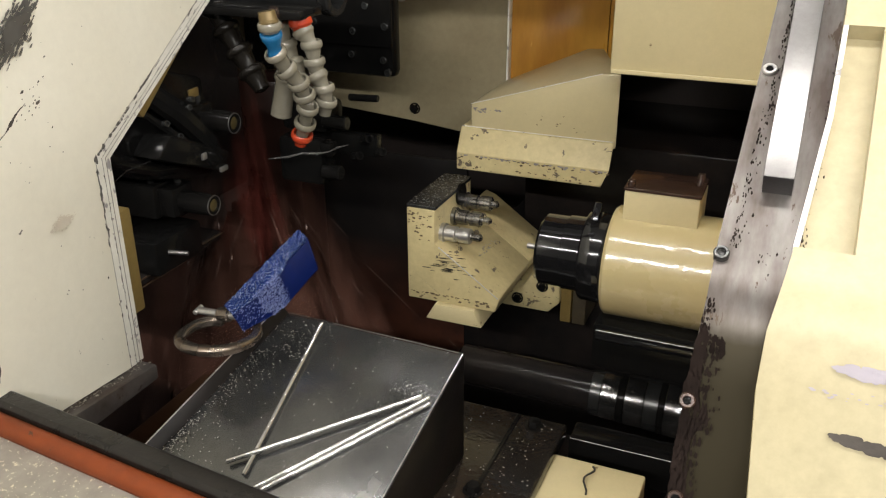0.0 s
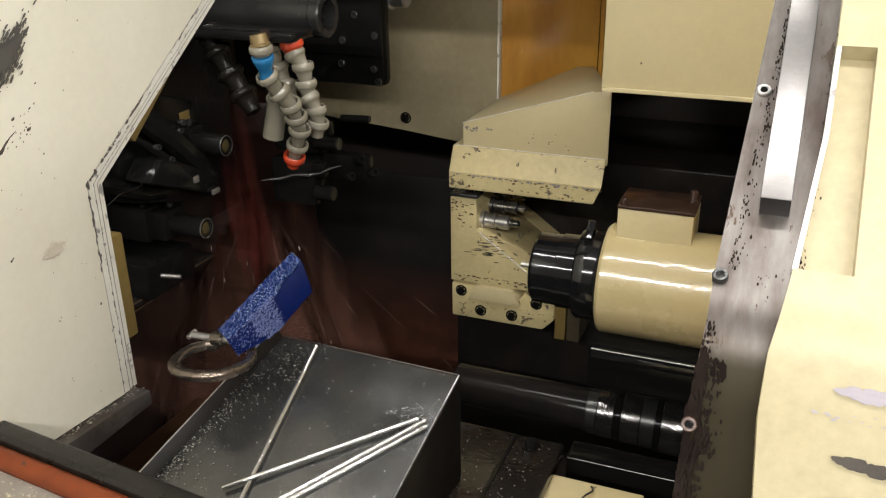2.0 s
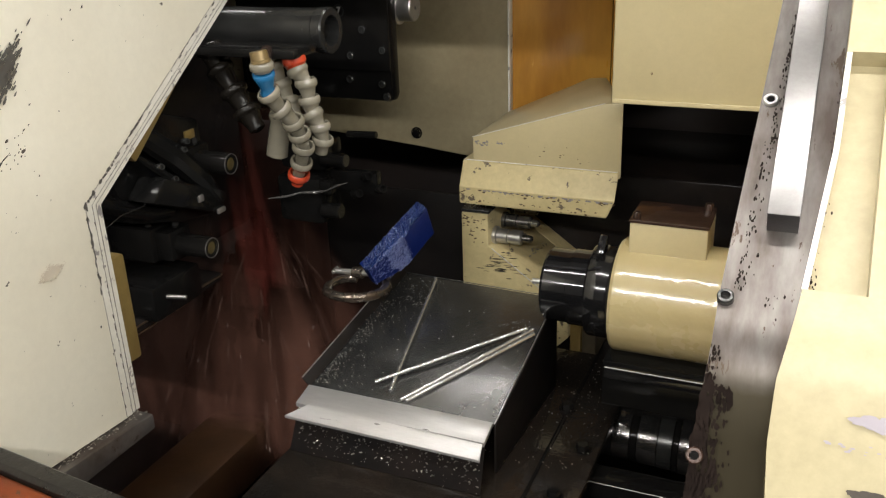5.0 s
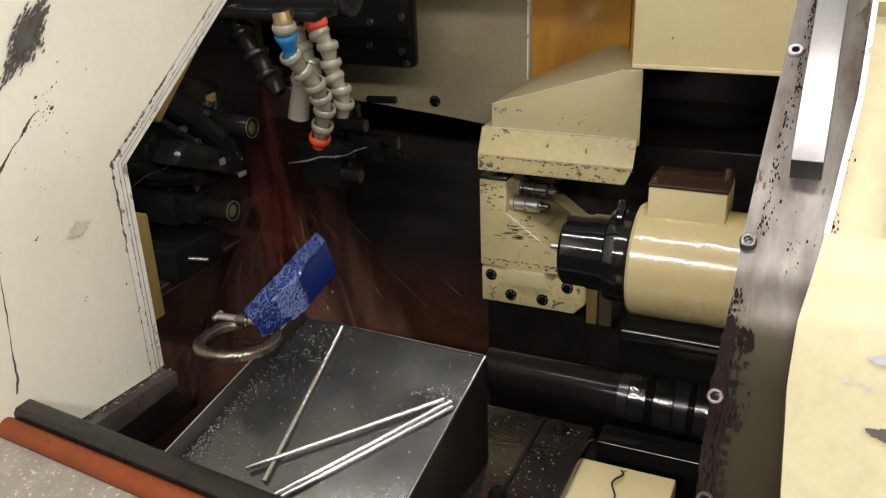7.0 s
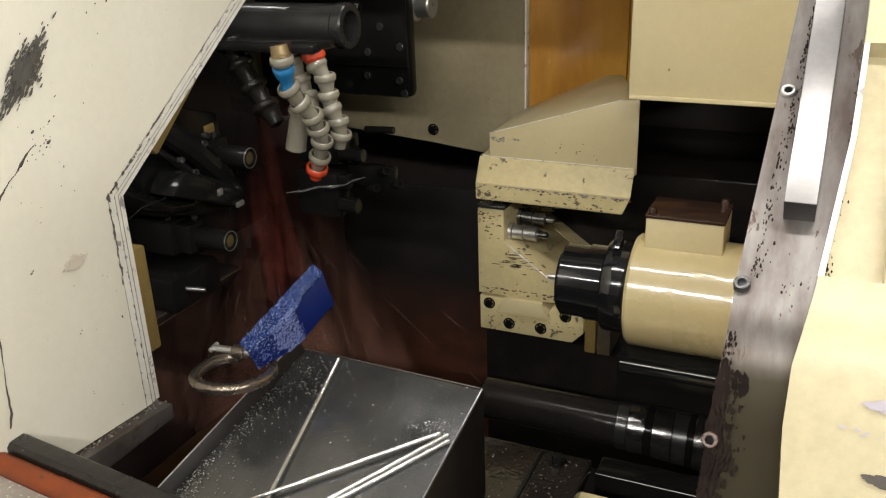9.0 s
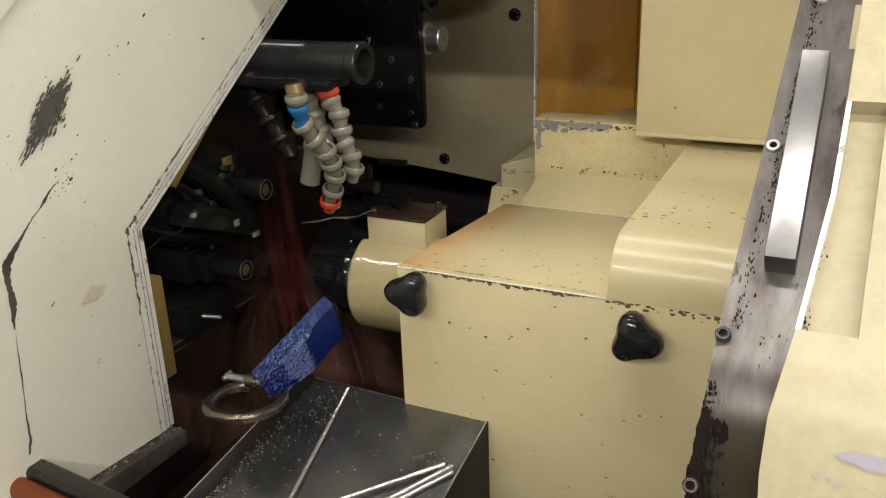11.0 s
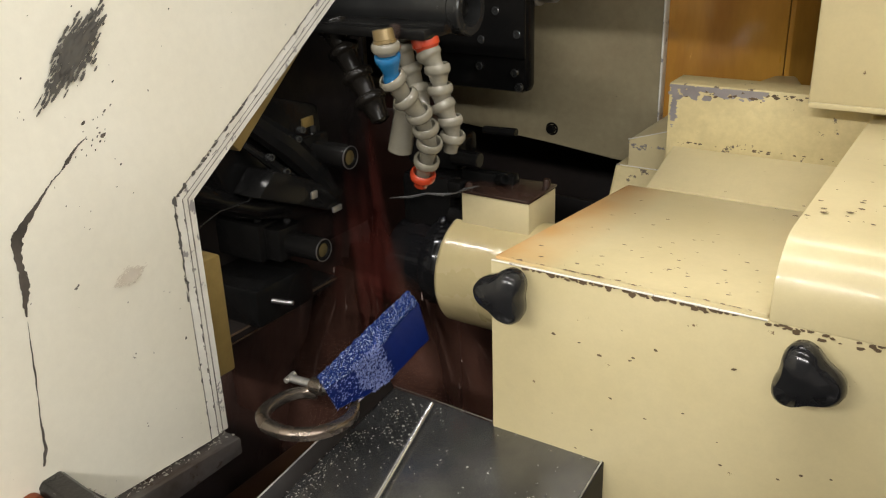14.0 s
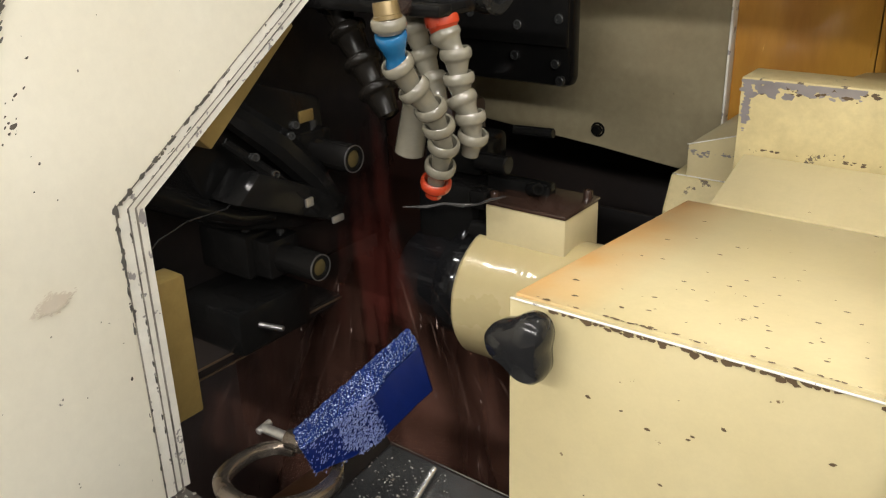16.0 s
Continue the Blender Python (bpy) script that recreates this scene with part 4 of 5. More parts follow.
bm = prism([(0.803, 0.70), (0.803, 1.1418), (0.797, 1.1418)] + [(y - 0.003, z) for y, z in arc] + [(1.188, 1.205), (1.188, 0.70)], "x", 0.197, 0.75, 0.0)
part("hump", bm, BEIGE, guard, "rounded beige hump with chipped paint", smooth=20)


CHIPPED = {}


def edge_chips(parent, x0, x1, y, z, count, drop, size, seed, normal="y", grey=False):
    """Bare brown spots where the paint has chipped off along an edge."""
    rnd = random.Random(seed)
    bm = CHIPPED.setdefault((parent.name, grey), bmesh.new())
    for k in range(count):
        cx, cz = rnd.uniform(x0, x1), -abs(rnd.gauss(0, drop))
        s = size * rnd.uniform(0.3, 1.3)
        turn = rnd.uniform(-0.3, 0.3)
        vs = []
        for m in range(8):
            t = 2 * math.pi * m / 8
            r = rnd.uniform(0.55, 1.0) * s
            p, q = r * 1.5 * math.cos(t), r * 0.8 * math.sin(t)
            p, q = p * math.cos(turn) - q * math.sin(turn), p * math.sin(turn) + q * math.cos(turn)
            vs.append(bm.verts.new((cx + p, y - 0.00025 - 0.000002 * k, min(z, z + cz + q)) if normal == "y" else (cx + p, y - cz + q, z(y - cz + q) + 0.0003 + 0.000002 * k)))
        bm.faces.new(vs)


def guard_top(y):
    return 1.1435 - (y - 0.803) * 0.0842


edge_chips(guard, X0 + 0.03, 0.185, 0.797, 1.1413, 80, 0.0016, 0.0026, 51)
edge_chips(guard, X0 + 0.01, 0.185, 0.8030, guard_top, 38, 0.0012, 0.0018, 66, "z")
edge_chips(guard, 0.19, 0.40, 0.797, 1.1413, 60, 0.004, 0.0026, 52)
edge_chips(guard, X0, 0.40, 0.797, 1.13, 45, 0.13, 0.0015, 53)
edge_chips(guard, X0 + 0.02, 0.18, 0.812, guard_top, 60, 0.10, 0.0016, 54, "z")
edge_chips(guard, 0.19, 0.40, 0.86, lambda y: 1.2005 + 0.0135 * (y - 0.84), 60, 0.05, 0.0020, 55, "z")
edge_chips(guard, X0 - 0.001, X0 + 0.002, 0.797, 0.97, 45, 0.08, 0.0019, 56)
edge_chips(guard, X0, X0 + 0.05, 0.797, 0.93, 30, 0.05, 0.0013, 82)
edge_chips(hood, -0.525, -0.28, HY - 0.022, 1.0455, 40, 0.004, 0.0020, 57)
edge_chips(hood, -0.525, -0.28, HY - 0.022, 1.030, 22, 0.004, 0.0018, 58)
edge_chips(hood, -0.50, -0.29, HY, 1.12, 14, 0.02, 0.0014, 59)
edge_chips(guard, X0 + 0.03, 0.14, 1.190, 1.217, 60, 0.005, 0.0024, 60)
edge_chips(guard, X0 + 0.022, 0.186, 1.190, 1.152, 26, 0.0015, 0.0018, 61)
edge_chips(block, -0.533, -0.493, HY, 0.995, 40, 0.020, 0.0020, 62)
edge_chips(block, -0.53, -0.40, HY, 0.862, 50, 0.004, 0.0022, 63)
edge_chips(base, -0.53, -0.37, HY + 0.004, 0.812, 30, 0.012, 0.0015, 65)
edge_chips(guard, X0 + 0.014, 0.09, 1.190, 1.2182, 110, 0.005, 0.0042, 67, "y", True)
edge_chips(guard, X0 + 0.017, X0 + 0.020, 1.190, 1.216, 50, 0.022, 0.0032, 68, "y", True)
edge_chips(hood, -0.527, -0.285, HY - 0.022, 1.046, 60, 0.0012, 0.0024, 69, "y", True)
edge_chips(hood, -0.513, -0.46, HY, 1.118, 30, 0.004, 0.0018, 70, "y", True)
tagged(part("worn_metal", CHIPPED[(guard.name, True)], BARE_GREY, guard, "grey bare metal along worn edges", smooth=0), kind="stuff")
tagged(part("worn_metal", CHIPPED[(hood.name, True)], BARE_GREY, hood, "grey bare metal along worn edges", smooth=0), kind="stuff")
part("worn_glint_edge", tube([(-0.527, HY - 0.0022, 1.0862), (-0.287, HY - 0.0022, 1.0862)], 0.0008, 6), CREAM_EDGE, hood, "pale worn edge")
part("worn_glint_edge", tube([(-0.513, HY - 0.0002, 1.1222), (-0.309, HY - 0.0002, 1.1862)], 0.0007, 6), CREAM_EDGE, hood, "pale worn edge")
part("worn_glint_edge", tube([(-0.484, HY - 0.0004, 0.9405), (-0.388, HY - 0.0004, 0.8715)], 0.0008, 6), STEEL, block, "bright worn edge")
part("worn_glint_edge", tube([(X0, 0.7968, 1.1418), (0.196, 0.7968, 1.1418)], 0.0008, 6), CREAM_EDGE, guard, "pale worn edge")
rnd = random.Random(81)
bm = bmesh.new()
for k in range(46):
    cx, cz = rnd.gauss(-0.470, 0.014), rnd.gauss(0.912, 0.009)
    l, w = rnd.uniform(0.003, 0.011), rnd.uniform(0.0003, 0.0009)
    vs = [bm.verts.new((cx + l * p, HY - 0.0004 - 0.000003 * k, cz + w * q + 0.05 * l * p)) for p, q in ((-1, 0), (-0.4, -1), (0.5, -0.7), (1, 0.2), (0.3, 1), (-0.6, 0.8))]
    bm.faces.new(vs)
tagged(part("oil_smear", bm, BLACK_SMEAR, block, "black oily smear of fine scratches", smooth=0), kind="stuff")
for owner in (guard, hood, block, base):
    tagged(part("chipped_paint", CHIPPED[(owner.name, False)], RUST_SPOT, owner, "brown bare spots where paint chipped off", smooth=0), kind="stuff")


def star_knob(place, parent, turn=0.0, size=0.026):
    """A three-lobed hand knob on a short stem, facing the front."""
    bm = bmesh.new()
    rings = []
    for d, s in ((0.0, 0.30), (0.010, 0.32), (0.012, 0.75), (0.016, 0.95), (0.024, 1.0), (0.031, 0.95), (0.036, 0.80), (0.0375, 0.3)):
        ring = []
        for k in range(48):
            a = 2 * math.pi * k / 48
            lobes = 1.0 + 0.18 * math.cos(3 * (a + turn)) if s > 0.5 else 1.0
            ring.append(bm.verts.new((place[0] + size * s * lobes * math.cos(a), place[1] - d, place[2] + size * s * lobes * math.sin(a))))
        rings.append(ring)
    for a, b in zip(rings, rings[1:]):
        for k in range(48):
            bm.faces.new((a[k], a[(k + 1) % 48], b[(k + 1) % 48], b[k]))
    bm.faces.new(rings[-1])
    return part("knob", bm, KNOB_BLACK, parent, "glossy black three-lobed hand knob", smooth=50)


star_knob((-0.423 + 0.412, 0.7975, 1.124), guard, radians(62), 0.0225)
star_knob((-0.181 + 0.412, 0.7975, 1.116), guard, radians(12), 0.0232)

# ---- parts chute on its moving table ----
table = thing("slide_table", (-0.5, 0.7, 0.815), "black oily slide table with bolt heads", "machine table")
part("top", box(-0.615, -0.242, 0.43, 0.905, 0.815, 0.835, 0.003), WET_BLACK, table)
part("seam_strip", box(-0.305, -0.300, 0.45, 0.90, 0.8352, 0.837, 0.0005), BLACK_TOOL, table)
for x, y in ((-0.278, 0.885), (-0.305, 0.745), (-0.262, 0.66), (-0.27, 0.56)):
    part("bolt", hex_bolt((x, y, 0.835), (0, 0, 1), 0.0085, 0.009), BLACK_TOOL, table, "oily bolt head")

CS = 0.31
chute = thing("parts_chute", (-0.46, 0.70, 0.836), "oily black sheet steel parts chute strewn with chips", "parts chute")


def slab(corners, down, bevel=0.0006):
    """A sheet through four corners, with a thickness along down."""
    bm = bmesh.new()
    top = [bm.verts.new(c) for c in corners]
    low = [bm.verts.new(Vector(c) + Vector(down)) for c in corners]
    n = len(corners)
    bm.faces.new(top)
    bm.faces.new(low[::-1])
    for i in range(n):
        bm.faces.new((top[i], top[(i + 1) % n], low[(i + 1) % n], low[i]))
    if bevel:
        soften(bm, bevel)
    return bm


def on_chute(x, y, lift=0.0):
    return (x, y, 0.973 - CS * (0.80 - y) + lift)


RL, RR, FL, FR = (-0.567, 0.803), (-0.340, 0.797), (-0.602, 0.577), (-0.350, 0.577)
part("tray", slab([on_chute(*RL), on_chute(*RR), on_chute(*FR), on_chute(*FL)], (0, 0, -0.003)), CHUTE_STEEL, chute)
# Side wall and skirt take a darker material than the tray.
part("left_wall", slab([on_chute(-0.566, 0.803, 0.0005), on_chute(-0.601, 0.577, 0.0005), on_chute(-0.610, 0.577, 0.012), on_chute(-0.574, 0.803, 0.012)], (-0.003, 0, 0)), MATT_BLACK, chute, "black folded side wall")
part("left_edge", tube([on_chute(-0.6115, 0.577, 0.012), on_chute(-0.5755, 0.803, 0.012)], 0.0009, 6), STEEL, chute, "bright worn edge")
part("right_edge", tube([on_chute(-0.3485, 0.577, 0.001), on_chute(-0.3385, 0.797, 0.001)], 0.0008, 6), STEEL, chute, "bright worn edge")
part("rear_edge", tube([on_chute(-0.567, 0.8045, 0.0), on_chute(-0.340, 0.7985, 0.0)], 0.0007, 6), CHUTE_STEEL, chute)
part("right_skirt", slab([on_chute(-0.3395, 0.797, 0.001), on_chute(-0.3495, 0.577, 0.001), (-0.3495, 0.577, 0.836), (-0.3395, 0.797, 0.836)], (0.003, 0, 0)), MATT_BLACK, chute, "black side skirt")
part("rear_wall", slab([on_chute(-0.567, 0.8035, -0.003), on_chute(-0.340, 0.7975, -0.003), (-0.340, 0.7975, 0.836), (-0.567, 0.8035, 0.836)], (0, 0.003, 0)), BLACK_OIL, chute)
part("front_lip", slab([on_chute(-0.602, 0.5765, 0.004), on_chute(-0.350, 0.5765, 0.004), on_chute(-0.350, 0.546, 0.004), on_chute(-0.604, 0.546, 0.004)], (0, 0, -0.006)), LIP_STEEL, chute, "worn pale front lip")
part("lip_fold", slab([on_chute(-0.585, 0.5455, 0.006), on_chute(-0.352, 0.5455, 0.003), on_chute(-0.350, 0.530, -0.004), on_chute(-0.612, 0.530, -0.002)], (0, 0, -0.004)), LIP_STEEL, chute, "bent lower fold of the front lip")
part("front_wall", slab([on_chute(-0.602, 0.548, -0.002), on_chute(-0.350, 0.548, -0.002), (-0.350, 0.53, 0.836), (-0.61, 0.53, 0.836)], (0, 0.003, 0)), BLACK_OIL, chute, "dark front wall spattered with chips")

# loose rods lying on the chute
RR_ = 0.0030
rods = []
for (x0, y0), (x1, y1), r in (((-0.516, 0.796), (-0.4925, 0.592), 0.0026), ((-0.357, 0.727), (-0.517, 0.598), 0.0026), ((-0.3495, 0.730), (-0.474, 0.582), 0.0028), ((-0.3458, 0.7235), (-0.4662, 0.582), 0.0028)):
    lift = RR_ + (0.0035 if len(rods) == 1 else 0.0003)
    p0, p1 = Vector(on_chute(x0, y0, lift)), Vector(on_chute(x1, y1, lift))
    bm = rod(p0, p1, r, 14)
    rods.append(single("steel_rod", bm, ROD_STEEL, tuple(p1), "thin bright steel rod lying on the chute", "rod", group="rods on the chute"))

# blue block held at the chute's corner by a small clamp
U = Vector((0.495, 0.624, 0.607)).normalized()
V = Vector((0.50, 0.37, -0.78))
V = (V - V.dot(U) * U).normalized()
W = U.cross(V)
corner = Vector((-0.592, 0.716, 1.020))
bm = bmesh.new()
rnd = random.Random(8)


def blue_top(u):
    return between(u, ((0.0, 0.0130), (0.03, 0.0165), (0.056, 0.0190), (0.075, 0.0175), (0.085, 0.0125), (0.12, 0.0115)))


def blue_low(u):
    return between(u, ((0.0, 0.037), (0.03, 0.047), (0.062, 0.0520), (0.12, 0.0485)))


n = 20
section = []
for i in range(n + 1):
    u = 0.1195 * i / n
    lean = 0.006 + 0.010 * i / n
    dip, low = blue_top(u) + rnd.uniform(-0.0007, 0.0007), blue_low(u) + rnd.uniform(-0.0004, 0.0004)
    section.append([corner + U * (u - e * lean) + V * v + W * w for v, w, e in ((dip + 0.003, 0.0, 0), (low, 0.0, 1), (low, 0.018, 1), (0.0085 - 0.0015 * i / n, 0.0205, 0))])
rows = [[bm.verts.new(p) for p in sec] for sec in section]
for a, b in zip(rows, rows[1:]):
    for k in range(4):
        bm.faces.new((a[k], a[(k + 1) % 4], b[(k + 1) % 4], b[k]))
bm.faces.new(rows[0])
bm.faces.new(rows[-1][::-1])
soften(bm, 0.0010, 1, 40)
blue = thing("blue_block", tuple(corner), "blue coated block covered in fine chips, clamped to the chute", "block")
part("body", bm, BLUE_FACE, blue)
bm = bmesh.new()
grid = []
for i in range(49):
    u = 0.1195 * i / 48
    grid.append([bm.verts.new(corner + U * (u + rnd.uniform(-0.0008, 0.0008)) + V * ((blue_top(u) + 0.0030) * (1 - j / 8) + (0.0085 - 0.012 * u) * j / 8 - 0.0022 + rnd.uniform(-0.0009, 0.0007)) + W * (-0.0012 + 0.0225 * j / 8 + rnd.uniform(-0.0006, 0.0006))) for j in range(9)])
for a, b in zip(grid, grid[1:]):
    for j in range(8):
        bm.faces.new((a[j], a[j + 1], b[j + 1], b[j]))
bmesh.ops.recalc_face_normals(bm, faces=bm.faces)
bmesh.ops.solidify(bm, geom=bm.faces[:], thickness=0.0016)
part("chip_layer", bm, BLUE_CHIPS, blue, "upper edge crusted with fine chips", smooth=0)


def on_face(u, v):
    return corner + U * (u - (v - 0.014) * 0.33) + V * v - W * 0.0008


bm = bmesh.new()
for k in range(3600):
    u, v = rnd.uniform(0.002, 0.072), rnd.uniform(0.014, 0.050)
    thick = 0.95 if 0.034 < u < 0.066 + rnd.gauss(0, 0.003) else 0.16 if u <= 0.034 else 0.0
    if v > blue_low(u) - 0.001 or rnd.random() > thick or (u - 0.036) ** 2 + (v - 0.045) ** 2 < 0.0055 ** 2:
        continue
    size, turn = rnd.uniform(0.00025, 0.0008), rnd.uniform(-0.9, 0.2)
    vs = []
    for m in range(6):
        t = 2 * math.pi * m / 6 + rnd.uniform(-0.3, 0.3)
        p, q = 1.7 * size * rnd.uniform(0.6, 1.2) * math.cos(t), 0.7 * size * rnd.uniform(0.6, 1.2) * math.sin(t)
        vs.append(bm.verts.new(on_face(u + p * math.cos(turn) - q * math.sin(turn), v + p * math.sin(turn) + q * math.cos(turn)) - W * (0.0000015 * k + rnd.uniform(0, 0.0006))))
    bm.faces.new(vs)
tagged(part("chip_patch", bm, BLUE_FLAKE, blue, "patch of fine chips on the face", smooth=0), kind="stuff")

clamp = thing("g_clamp", (-0.59, 0.70, 0.972), "small worn iron screw clamp gripping the blue block", "clamp")
ring = [(-0.600, 0.744), (-0.614, 0.741), (-0.627, 0.735), (-0.634, 0.722), (-0.635, 0.706), (-0.632, 0.690), (-0.624, 0.676), (-0.609, 0.668), (-0.590, 0.667), (-0.573, 0.675), (-0.562, 0.688), (-0.557, 0.704), (-0.557, 0.718), (-0.561, 0.731), (-0.567, 0.741), (-0.574, 0.748)]
bm = bmesh.new()
rows = []
smooth_ring = [ring[0]]
for i in range(1, len(ring) - 1):
    p0, p1, p2, p3 = ring[i - 1], ring[i], ring[i + 1], ring[min(i + 2, len(ring) - 1)]
    for k in range(4):
        t = k / 4
        smooth_ring.append(tuple(0.5 * (2 * p1[m] + (p2[m] - p0[m]) * t + (2 * p0[m] - 5 * p1[m] + 4 * p2[m] - p3[m]) * t * t + (3 * p1[m] - p0[m] - 3 * p2[m] + p3[m]) * t ** 3) for m in (0, 1)))
ring = smooth_ring + [ring[-1]]
for i, (x, y) in enumerate(ring[1:]):
    j = i + 1
    a, b = ring[j - 1], ring[min(j + 1, len(ring) - 1)]
    d = Vector((b[0] - a[0], b[1] - a[1], 0)).normalized()
    s = Vector((-d.y, d.x, 0))
    z = 0.989 - 0.10 * (y - 0.70)
    wdt = 0.0040 + 0.0028 * math.sin(math.pi * i / len(ring))
    c = Vector((x, y, z))
    rows.append([bm.verts.new(c + s * (wdt * p) + Vector((0, 0, 0.0056 * q))) for p, q in ((-1, -0.6), (-1, 0.6), (-0.5, 1), (0.5, 1), (1, 0.6), (1, -0.6), (0.5, -1), (-0.5, -1))])
for a, b in zip(rows, rows[1:]):
    for k in range(8):
        bm.faces.new((a[k], a[(k + 1) % 8], b[(k + 1) % 8], b[k]))
bm.faces.new(rows[0])
bm.faces.new(rows[-1][::-1])
soften(bm, 0.001, 1, 50)
part("frame", bm, CLAMP_STEEL, clamp, smooth=45)
part("screw", rod((-0.648, 0.742, 0.992), (-0.578, 0.742, 0.996), 0.0042), STEEL, clamp, "bright clamp screw")
part("tommy_bar", rod((-0.650, 0.736, 0.991), (-0.650, 0.750, 0.993), 0.0030), STEEL, clamp)
part("pad", rod((-0.582, 0.742, 0.9955), (-0.575, 0.742, 0.996), 0.0075), CLAMP_STEEL, clamp)
part("boss", rod((-0.604, 0.742, 0.9945), (-0.620, 0.742, 0.9935), 0.0085), CLAMP_STEEL, clamp)


# ---- coolant hoses and front tools ----
def jointed_hose(name, points, radius, colours, label):
    """A hose of rimmed cups that plug into one another; each segment is a part."""
    hose = thing(name, points[0], label, "coolant hose")
    for k, (p, q) in enumerate(zip(points, points[1:])):
        p, q = Vector(p), Vector(q)
        d, r, mat = (q - p).length, radius, colours(k)
        prof = [(0.10 * d, 0.72 * r), (-0.004, 0.86 * r), (-0.0045, 0.98 * r), (-0.003, 1.10 * r), (0, 1.14 * r), (0.0028, 1.13 * r), (0.0048, 1.06 * r), (0.0058, 0.94 * r), (0.0075, 0.86 * r), (0.60 * d, 0.76 * r), (0.80 * d, 0.68 * r), (1.10 * d, 0.64 * r), (1.2 * d, 0.3 * r)]
        if mat is HOSE_BLUE:
            prof = [(0, 0.5 * r), (0, 0.94 * r), (0.08 * d, 1.06 * r), (0.22 * d, 1.02 * r), (0.50 * d, 0.80 * r), (0.68 * d, 0.66 * r), (0.82 * d, 0.66 * r), (0.95 * d, 0.78 * r), (1.10 * d, 0.70 * r), (1.15 * d, 0.4 * r)]
        elif mat is HOSE_RED and k == 0:
            prof = [(-0.004, 0.6 * r), (-0.004, 1.12 * r), (0.3 * d, 1.22 * r), (0.55 * d, 1.20 * r), (0.62 * d, 1.08 * r), (0.9 * d, 0.98 * r), (1.05 * d, 0.8 * r), (1.05 * d, 0.4 * r)]
        elif mat is TAN_FITTING:
            prof = [(-0.004, 0), (-0.004, 0.80 * r), (0.5 * d, 0.85 * r), (0.55 * d, 0.92 * r), (0.8 * d, 0.92 * r), (0.85 * d, 0.6 * r), (1.0 * d, 0.6 * r)]
        part("segment", lathe(p, q - p, prof, 28), mat, hose, smooth=45)
    return hose


hose_a = [(-0.607, 0.872, 1.313), (-0.605, 0.872, 1.301), (-0.605, 0.873, 1.294), (-0.608, 0.884, 1.267), (-0.603, 0.897, 1.246), (-0.595, 0.908, 1.229), (-0.594, 0.917, 1.212), (-0.595, 0.925, 1.194), (-0.604, 0.931, 1.172), (-0.613, 0.936, 1.154), (-0.618, 0.939, 1.142)]
hose_b = [(-0.615, 0.951, 1.299), (-0.611, 0.952, 1.281), (-0.601, 0.953, 1.266), (-0.599, 0.954, 1.245), (-0.597, 0.955, 1.227), (-0.589, 0.956, 1.212), (-0.587, 0.957, 1.195), (-0.591, 0.958, 1.179)]
jointed_hose("coolant_hose", hose_a, 0.0124, lambda k: (TAN_FITTING, HOSE_GREY, HOSE_BLUE)[k] if k < 3 else HOSE_RED if k == 9 else HOSE_GREY, "grey jointed coolant hose with blue fitting and orange nozzle")
jointed_hose("coolant_hose", hose_b, 0.0122, lambda k: HOSE_RED if k == 0 else HOSE_GREY, "grey jointed coolant hose with orange red fitting")
hose_c = [(-0.650, 0.955, 1.300), (-0.647, 0.956, 1.284), (-0.640, 0.958, 1.262), (-0.632, 0.960, 1.239), (-0.622, 0.956, 1.220)]
jointed_hose("coolant_hose", hose_c, 0.0122, lambda k: HOSE_GREY, "grey jointed coolant hose behind the others")
hose_d = [(-0.745, 0.962, 1.300), (-0.732, 0.962, 1.274), (-0.714, 0.961, 1.248), (-0.697, 0.960, 1.223), (-0.683, 0.958, 1.203)]
jointed_hose("coolant_hose", hose_d, 0.0165, lambda k: HOSE_DARK, "near-black jointed coolant hose")
pipe = thing("coolant_pipe", (-0.635, 0.935, 1.24), "short grey coolant pipe hanging between hoses", "pipe")
part("pipe", lathe((-0.629, 0.936, 1.230), (-0.011, 0, -0.046), [(0, 0), (0, 0.012), (0.001, 0.0142), (0.004, 0.0150), (0.007, 0.0142), (0.010, 0.0128), (0.054, 0.0136), (0.055, 0.0125), (0.055, 0.010), (0.040, 0.010), (0.040, 0)], 28), HOSE_GREY, pipe)
bracket = thing("hose_manifold", (-0.65, 0.93, 1.30), "black manifold bar carrying the coolant hoses", "manifold")
part("bar", box(-0.80, -0.60, 0.93, 0.985, 1.296, 1.308, 0.004), BLACK_TOOL, bracket)
part("fitting", rod((-0.603, 0.872, 1.305), (-0.640, 0.935, 1.304), 0.008), BROWN_CAP, bracket, "brown hose fitting")

sleeve = thing("boring_sleeve", (-0.7, 1.02, 1.29), "grey black round boring bar sleeve", "tool sleeve")
part("sleeve", lathe((-0.95, 1.015, 1.318), (1, 0, 0), [(0, 0), (0, 0.027), (0.338, 0.027), (0.340, 0.0285), (0.352, 0.0285), (0.354, 0.027), (0.354, 0.019), (0.32, 0.017), (0.32, 0)], 48), GREY_TOOL, sleeve)
part("inner_tool", rod((-0.66, 1.015, 1.318), (-0.605, 1.015, 1.318), 0.010), BLACK_TOOL, sleeve, "dark tool inside the sleeve")


